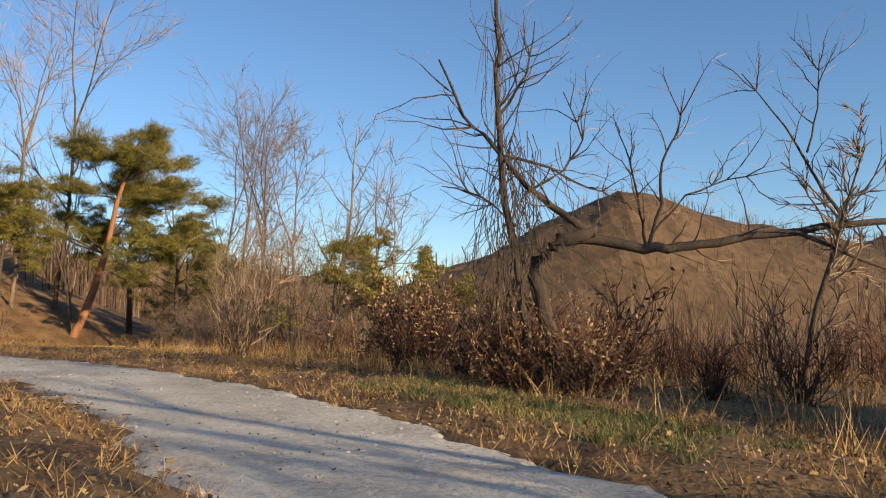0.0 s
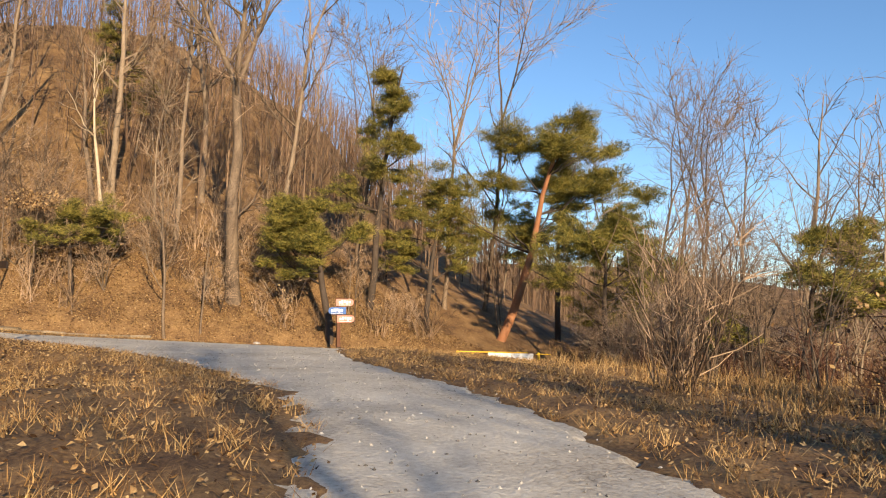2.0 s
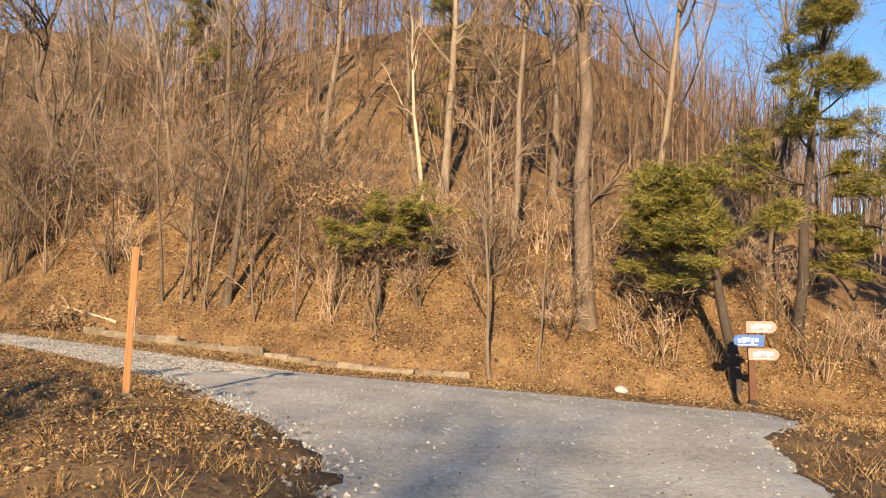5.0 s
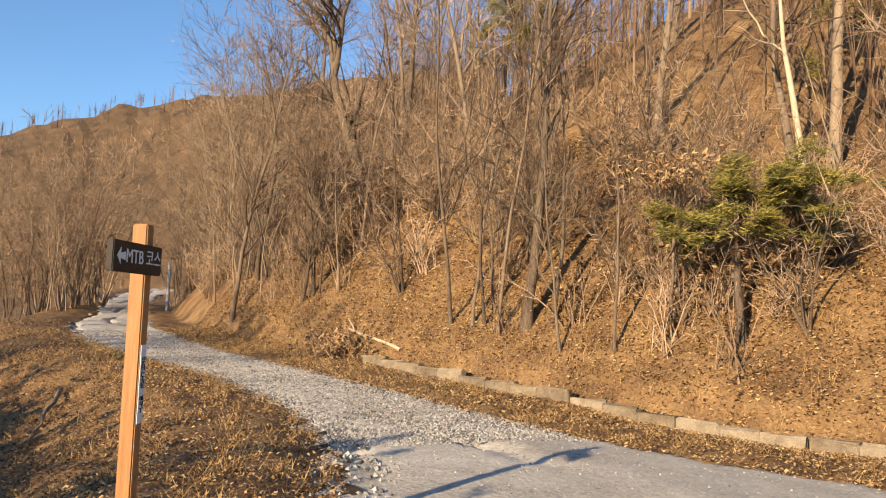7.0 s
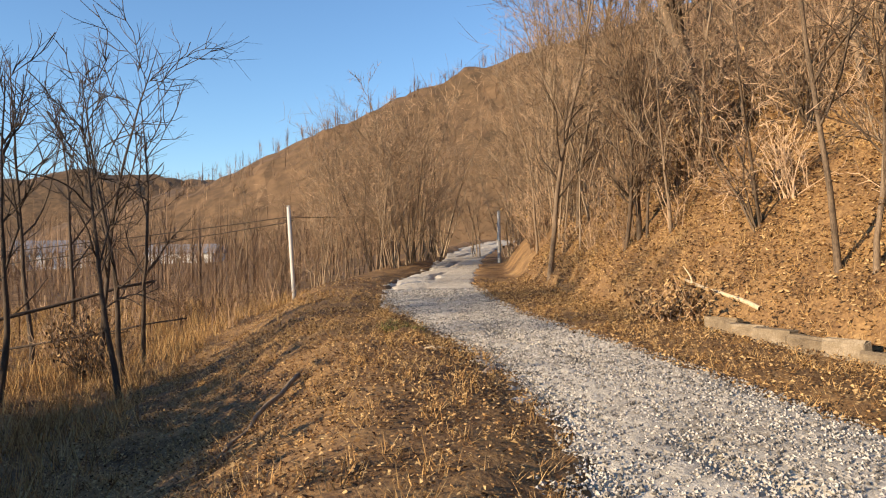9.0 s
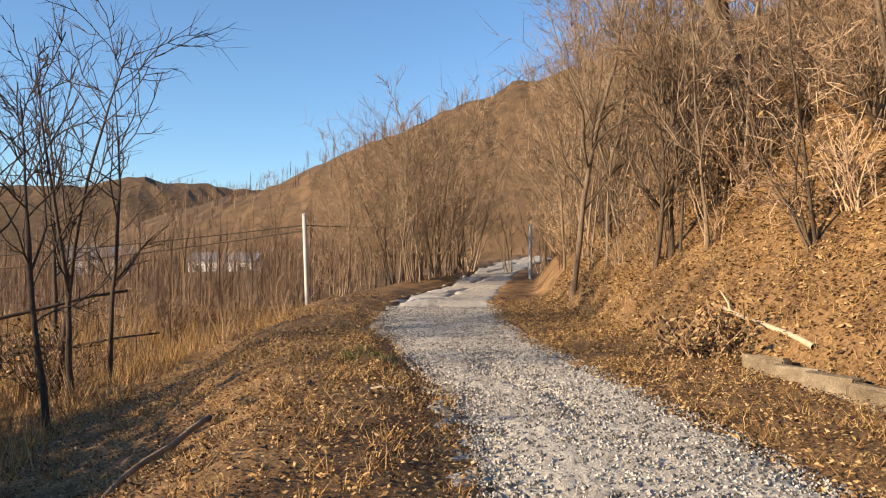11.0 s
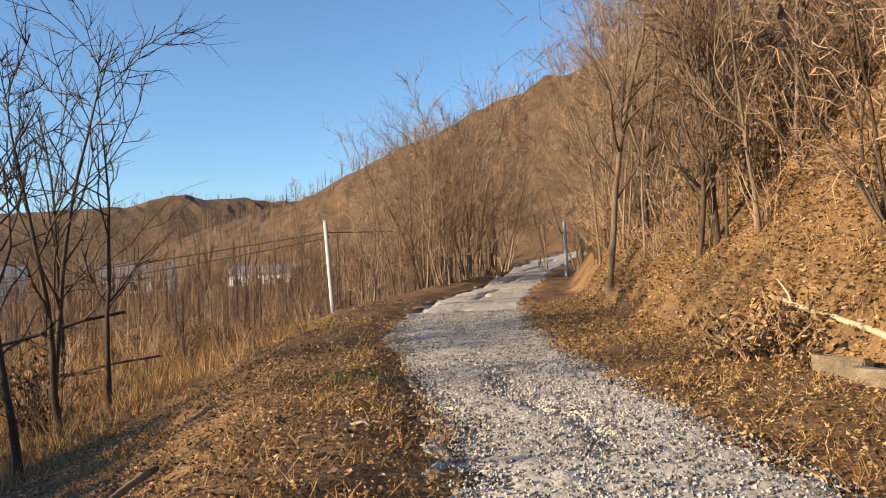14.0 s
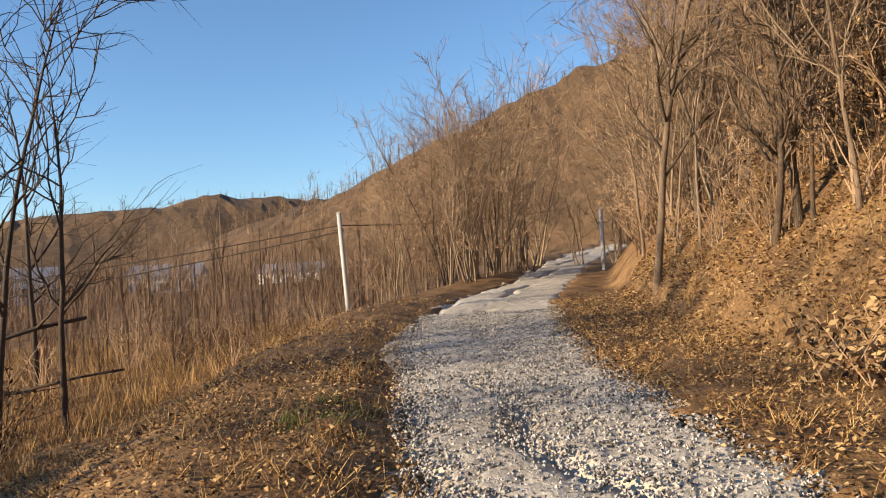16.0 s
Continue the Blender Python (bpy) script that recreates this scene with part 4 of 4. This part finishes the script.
def leaf_clump():
    rr = random.Random(9)
    thing = new("leaf_bush")
    stem, lv, lf = Tubes(), [], []
    for k in range(46):
        p, r = grow(Vector((rr.gauss(0, 0.2), rr.gauss(0, 0.3), 0)), off_way(Vector((-0.2, 0, 1)), rr.uniform(0.1, 0.9), rr), rr.uniform(0.3, 0.65), 0.006, 0.003, rr, 0.15, 4)
        stem.add(p, r, 3)
        for q in range(16):
            c = p[rr.randint(1, 4)] + Vector((rr.gauss(0, 0.03), rr.gauss(0, 0.03), rr.gauss(0, 0.03)))
            a = Vector((rr.gauss(0, 1), rr.gauss(0, 1), rr.gauss(-0.4, 0.8))).normalized()
            b, s, n = a.orthogonal().normalized() * 0.45, rr.uniform(0.025, 0.05), len(lv)
            lv += [c, c + (a + b) * s, c + a * 2.2 * s, c + (a - b) * s]
            lf.append((n, n + 1, n + 2, n + 3))
    tagged(raw("thicket", stem.v, stem.f, M_TWIG, thing), kind="stuff")
    tagged(raw("foliage", lv, lf, M_LEAF, thing, "curled golden tan leaves"), kind="stuff")
    return thing


tagged(put(leaf_clump(), 5.55, 11.9, 0, 1.25), "bush of curled golden dead leaves at the ditch", "bush")
pale = tagged(put(leaf_clump(), 9.0, 5.9, 40, 1.3, 2.4), "spray of pale withered leaves on a slope sapling", "bush")
clump_stem = branch_on_ground("sapling", (9.0, 5.9, gz(9.0, 5.9) - 0.1), (9.02, 5.9, gz(9.0, 5.9) + 2.7), 0.03, M_BARK, 12, "thin sapling stem carrying withered leaves")
tagged(put(bare_tree(450, 7.0, 0.09, 0.5, 5, (0.0, 0.0), dense=0.5, bark=M_CUT), 12.1, 5.6), "pale barkless dead tree on the slope", "tree")

tagged(put(bare_tree(460, 12.5, 0.24, 0.25, 16, (0.04, 0.02), fork=True, dense=1.1), 11.9, 0.6), "stout grey-barked leafless tree forking low on the slope", "tree", "leafless trees")
tagged(put(bare_tree(463, 8.0, 0.2, 0.3, 14, (-0.16, 0.05), fork=True, dense=1.1), 7.6, 15.6), "stout forked leafless tree on the steep bank", "tree", "leafless trees")
tagged(put(bare_tree(466, 8.5, 0.11, 0.35, 12, (0.02, -0.02)), 7.7, 8.3), "straight leafless tree with pale bark above the ditch wall", "tree", "leafless trees")

# low concrete ditch wall at the slope foot
wall = tagged(new("retaining_wall"), "low weathered concrete ditch wall half buried in leaves", "wall")
for k in range(17):
    y = 2.2 + 0.53 * k
    x = float(np.interp(y, [p[1] for p in HILL_FOOT[4:12]], [p[0] for p in HILL_FOOT[4:12]])) - 0.06 + 0.03 * math.sin(k * 2.1)
    bm = box(0.14, 0.60, 0.34 + 0.03 * math.sin(k * 1.7), (0, 0, 0), Matrix.Rotation(0.43 + 0.05 * math.sin(k * 5.1), 4, "Z"), 0.02)
    for v in bm.verts:
        v.co += Vector((rng.uniform(-0.02, 0.02), rng.uniform(-0.02, 0.02), rng.uniform(-0.025, 0.025)))
    bmesh.ops.translate(bm, vec=(x, y, gz(x - 0.15, y) + 0.015 + 0.02 * math.sin(k * 3.3)), verts=bm.verts)
    part("block", bm, M_CONCRETE, wall)

bm = bmesh.new()
bmesh.ops.create_icosphere(bm, subdivisions=2, radius=0.17)
for v in bm.verts:
    v.co = Vector((v.co.x * 1.1, v.co.y * 0.9, v.co.z * 0.6)) * (1 + 0.3 * noise.noise(v.co * 4))
rock = part("rock", bm, M_STONE)
tagged(put(rock, 10.75, -0.75), "pale grey boulder on the leafy slope", "rock")

# ---- signs ----


def lettering(name, text, size, mat, parent, m, spacing=1.0):
    cu = bpy.data.curves.new(name, "FONT")
    cu.body, cu.size, cu.extrude, cu.space_line = text, size, 0.002, spacing
    cu.align_x, cu.align_y = "CENTER", "CENTER"
    tmp = bpy.data.objects.new(name, cu)
    scene.collection.objects.link(tmp)
    bpy.context.view_layer.update()
    me = bpy.data.meshes.new_from_object(tmp.evaluated_get(bpy.context.evaluated_depsgraph_get()))
    bpy.data.objects.remove(tmp)
    me.materials.clear()
    me.materials.append(mat)
    ob = new(name, me)
    ob.parent, ob.matrix_basis = parent, m
    return ob


UPRIGHT = pose(0, 0, 0, 90, 0, 0)
post_turn = math.degrees(math.atan2(0.9, 0.43))
sign = tagged(new("trail_sign"), "stained timber signpost with a dark arrow board", "signpost")
sign.matrix_basis = pose(-0.13, 0.065, gz(-0.13, 0.065) - 0.11, 0, 0, post_turn - 7)
part("post", box(0.072, 0.072, 1.9, (0, 0, 0.72), None, 0.006), M_POST, sign)
part("footing", box(0.2, 0.18, 0.12, (0.01, 0.0, 0.10), None, 0.03), M_CONCRETE, sign)
board = part("board", box(0.47, 0.03, 0.135, (-0.165, -0.051, 1.50), None, 0.004), M_BOARD, sign, "dark brown painted board")
FACE = -0.0665
lettering("lettering", "MTB 코스", 0.086, M_WHITE, board, pose(-0.115, FACE, 1.502) @ UPRIGHT)
bm = bmesh.new()
arrow = [bm.verts.new((-0.165 + 0.78 * (x + 0.21), FACE - 0.002, 1.502 + 0.78 * (z - 1.475))) for x, z in ((-0.475, 1.475), (-0.43, 1.525), (-0.43, 1.49), (-0.375, 1.50), (-0.375, 1.45), (-0.43, 1.46), (-0.43, 1.425))]
for tri in ((0, 1, 6), (2, 3, 4), (2, 4, 5)):
    bm.faces.new([arrow[i] for i in tri])
part("arrow", bm, M_WHITE, board, "white arrow pointing along the trail")
plate = part("label_plate", box(0.054, 0.004, 0.36, (-0.0, -0.039, 0.93), None, 0.001), M_WHITE, sign, "white strip with black lettering")
lettering("lettering", "운\n탄\n도\n로\n \n입\n구", 0.046, M_INK, plate, pose(0, -0.0425, 0.925) @ UPRIGHT, 0.78)


def tongue(w, h, tip):
    """A flat board with one pointed, rounded end."""
    bm = bmesh.new()
    pts = [(-w / 2, -h / 2), (w / 2 - h * 0.4, -h / 2), (w / 2 - h * 0.08, -h * 0.3), (w / 2, 0), (w / 2 - h * 0.08, h * 0.3), (w / 2 - h * 0.4, h / 2), (-w / 2, h / 2)]
    a = [bm.verts.new((x * tip, 0.008, z)) for x, z in pts]
    b = [bm.verts.new((x * tip, -0.008, z)) for x, z in pts]
    bm.faces.new(a)
    bm.faces.new(b[::-1])
    for i in range(7):
        bm.faces.new((a[i], b[i], b[(i + 1) % 7], a[(i + 1) % 7]))
    bmesh.ops.recalc_face_normals(bm, faces=bm.faces)
    return bm


def shifted(bm, at):
    bmesh.ops.translate(bm, vec=at, verts=bm.verts)
    return bm


guide = tagged(new("direction_sign"), "brown signpost with two salmon boards and a blue one", "signpost")
guide.matrix_basis = pose(10.7, -3.4, gz(10.7, -3.4) - 0.02, 0, -2, math.degrees(math.atan2(-0.88, 0.48))) @ Matrix.Diagonal((1.5, 1.5, 1.5, 1))
part("post", box(0.075, 0.075, 1.16, (0, 0, 0.54), None, 0.006), material("brown_stain", [(0.10, 0.045, 0.025), (0.17, 0.08, 0.045)], 5, bump=0.2), guide)
part("foot", box(0.1, 0.1, 0.14, (0, 0, 0.06), None, 0.01), M_BOARD, guide, "black base sleeve")
for zc, mat, tip, shift, lab in ((1.04, M_SALMON, 1, 0.12, "salmon red board"), (0.87, M_BLUE, -1, -0.04, "blue board"), (0.70, M_SALMON, 1, 0.14, "salmon red board")):
    b = part("board", shifted(tongue(0.37, 0.145, tip), (shift, -0.05, zc)), mat, guide, lab)
    for k in range(5):
        part("lettering", box(0.04, 0.003, 0.05 + 0.02 * (k % 2), (shift - 0.11 + 0.052 * k, -0.0605, zc + 0.008 * (k % 3)), None, 0), M_WHITE, b)
    part("stripe", box(0.24, 0.003, 0.01, (shift - 0.01, -0.0605, zc - 0.052), None, 0), M_WHITE, b)

# ---- barrier ----
gate = tagged(new("barrier"), "low yellow barrier with a white banner", "barrier")
ga, gb = Vector((15.0, -6.6, 0)), Vector((16.4, -9.9, 0))
gate.matrix_basis = pose(ga.x, ga.y, gz(ga.x, ga.y), 0, 0, math.degrees(math.atan2(gb.y - ga.y, gb.x - ga.x)))
span = (gb - ga).length
for k, x in enumerate((0.0, span * 0.87)):
    part("post", box(0.08, 0.08, 0.66, (x, 0, 0.16), None, 0.012), M_YELLOW, gate)
part("bar", box(span * 0.75, 0.045, 0.045, (span * 0.375, 0, 0.46), None, 0.012), M_YELLOW, gate)
part("short_bar", box(span * 0.17, 0.04, 0.04, (span * 0.92, 0, 0.42), None, 0.012), M_YELLOW, gate)
part("brace", box(0.55, 0.045, 0.045, (0.38, 0, 0.26), Matrix.Rotation(-0.65, 4, "Y"), 0.01), M_YELLOW, gate)
banner = part("banner", box(1.75, 0.012, 0.36, (span * 0.56, -0.06, 0.26), None, 0.003), M_WHITE, gate, "white printed banner")
for k in range(5):
    part("lettering", box(0.17, 0.003, 0.08, (span * 0.56 - 0.56 + 0.28 * k, -0.0685, 0.27), None, 0), M_POLE, banner)

# ---- poles and cables ----


def utility_pole(x, y, top, lean, label):
    z = gz(x, y) - 0.3
    t = Tubes()
    t.add([Vector((0, 0, 0)), Vector((lean * 0.5, 0, (top - z) / 2)), Vector((lean, 0, top - z))], [0.085, 0.078, 0.07], 12)
    ob = tagged(new("utility_pole"), label, "pole")
    ob.matrix_basis = pose(x, y, z)
    raw("shaft", t.v, t.f, M_POLE, ob, smooth=True)
    part("cap", box(0.16, 0.16, 0.05, (lean, 0, top - z), None, 0.02), M_POLE, ob)
    part("bracket", box(0.3, 0.05, 0.05, (lean, 0, top - z - 0.55), None, 0.01), M_DARK, ob)
    return ob


utility_pole(-2.9, 29.6, 3.3, -0.2, "leaning pale utility pole beside the trail")
utility_pole(5.5, 34.6, gz(5.5, 34.6) + 2.3, 0.0, "short pale pole at the trail bend")


def cable(a, b, sag):
    t = Tubes()
    a, b = Vector(a), Vector(b)
    t.add([a.lerp(b, i / 16) - Vector((0, 0, sag * 4 * (i / 16) * (1 - i / 16))) for i in range(17)], [0.02] * 17, 5)
    tagged(raw("cable", t.v, t.f, M_DARK), "thin black overhead cable", "cable", "cables")


cable((-3.1, 29.6, 2.9), (-40, 26, 0.6), 0.7)
cable((-3.1, 29.6, 2.7), (-40, 26.5, 0.1), 0.9)
cable((-3.1, 29.6, 2.9), (6, 60, 5.2), 0.3)

# ---- houses in the valley ----


def house(x, y, w, d, h, turn, label):
    ob = tagged(new("house"), label, "house", "valley houses")
    ob.matrix_basis = pose(x, y, gz(x, y) - 0.2, 0, 0, turn)
    part("wall", box(w, d, h, (0, 0, h / 2), None, 0), M_WHITE, ob)
    bm = bmesh.new()
    e = 0.4
    q = [bm.verts.new(p) for p in ((-w / 2 - e, -d / 2 - e, h), (w / 2 + e, -d / 2 - e, h), (w / 2 + e, d / 2 + e, h), (-w / 2 - e, d / 2 + e, h), (-w / 2 - e, 0, h + d * 0.28), (w / 2 + e, 0, h + d * 0.28))]
    for f in ((0, 1, 5, 4), (2, 3, 4, 5), (0, 4, 3), (1, 2, 5), (3, 2, 1, 0)):
        bm.faces.new([q[i] for i in f])
    part("roof", bm, M_ROOF, ob)
    for k in range(3):
        win = part("window", box(1.1, 0.12, 1.1, (-w / 2 + w * (k + 0.5) / 3, -d / 2, h * 0.55), None, 0.02), M_POLE, ob)
        part("pane", box(0.9, 0.06, 0.9, (-w / 2 + w * (k + 0.5) / 3, -d / 2 - 0.06, h * 0.55), None, 0), M_GLASS, win)


house(-46, 108, 9, 6, 3.0, 15, "pale rendered house with a grey roof")
house(-31, 118, 10, 5, 2.6, -8, "long white shed with a grey roof")
house(-60, 98, 7, 5, 3.8, 30, "pale two-storey house below the hill")
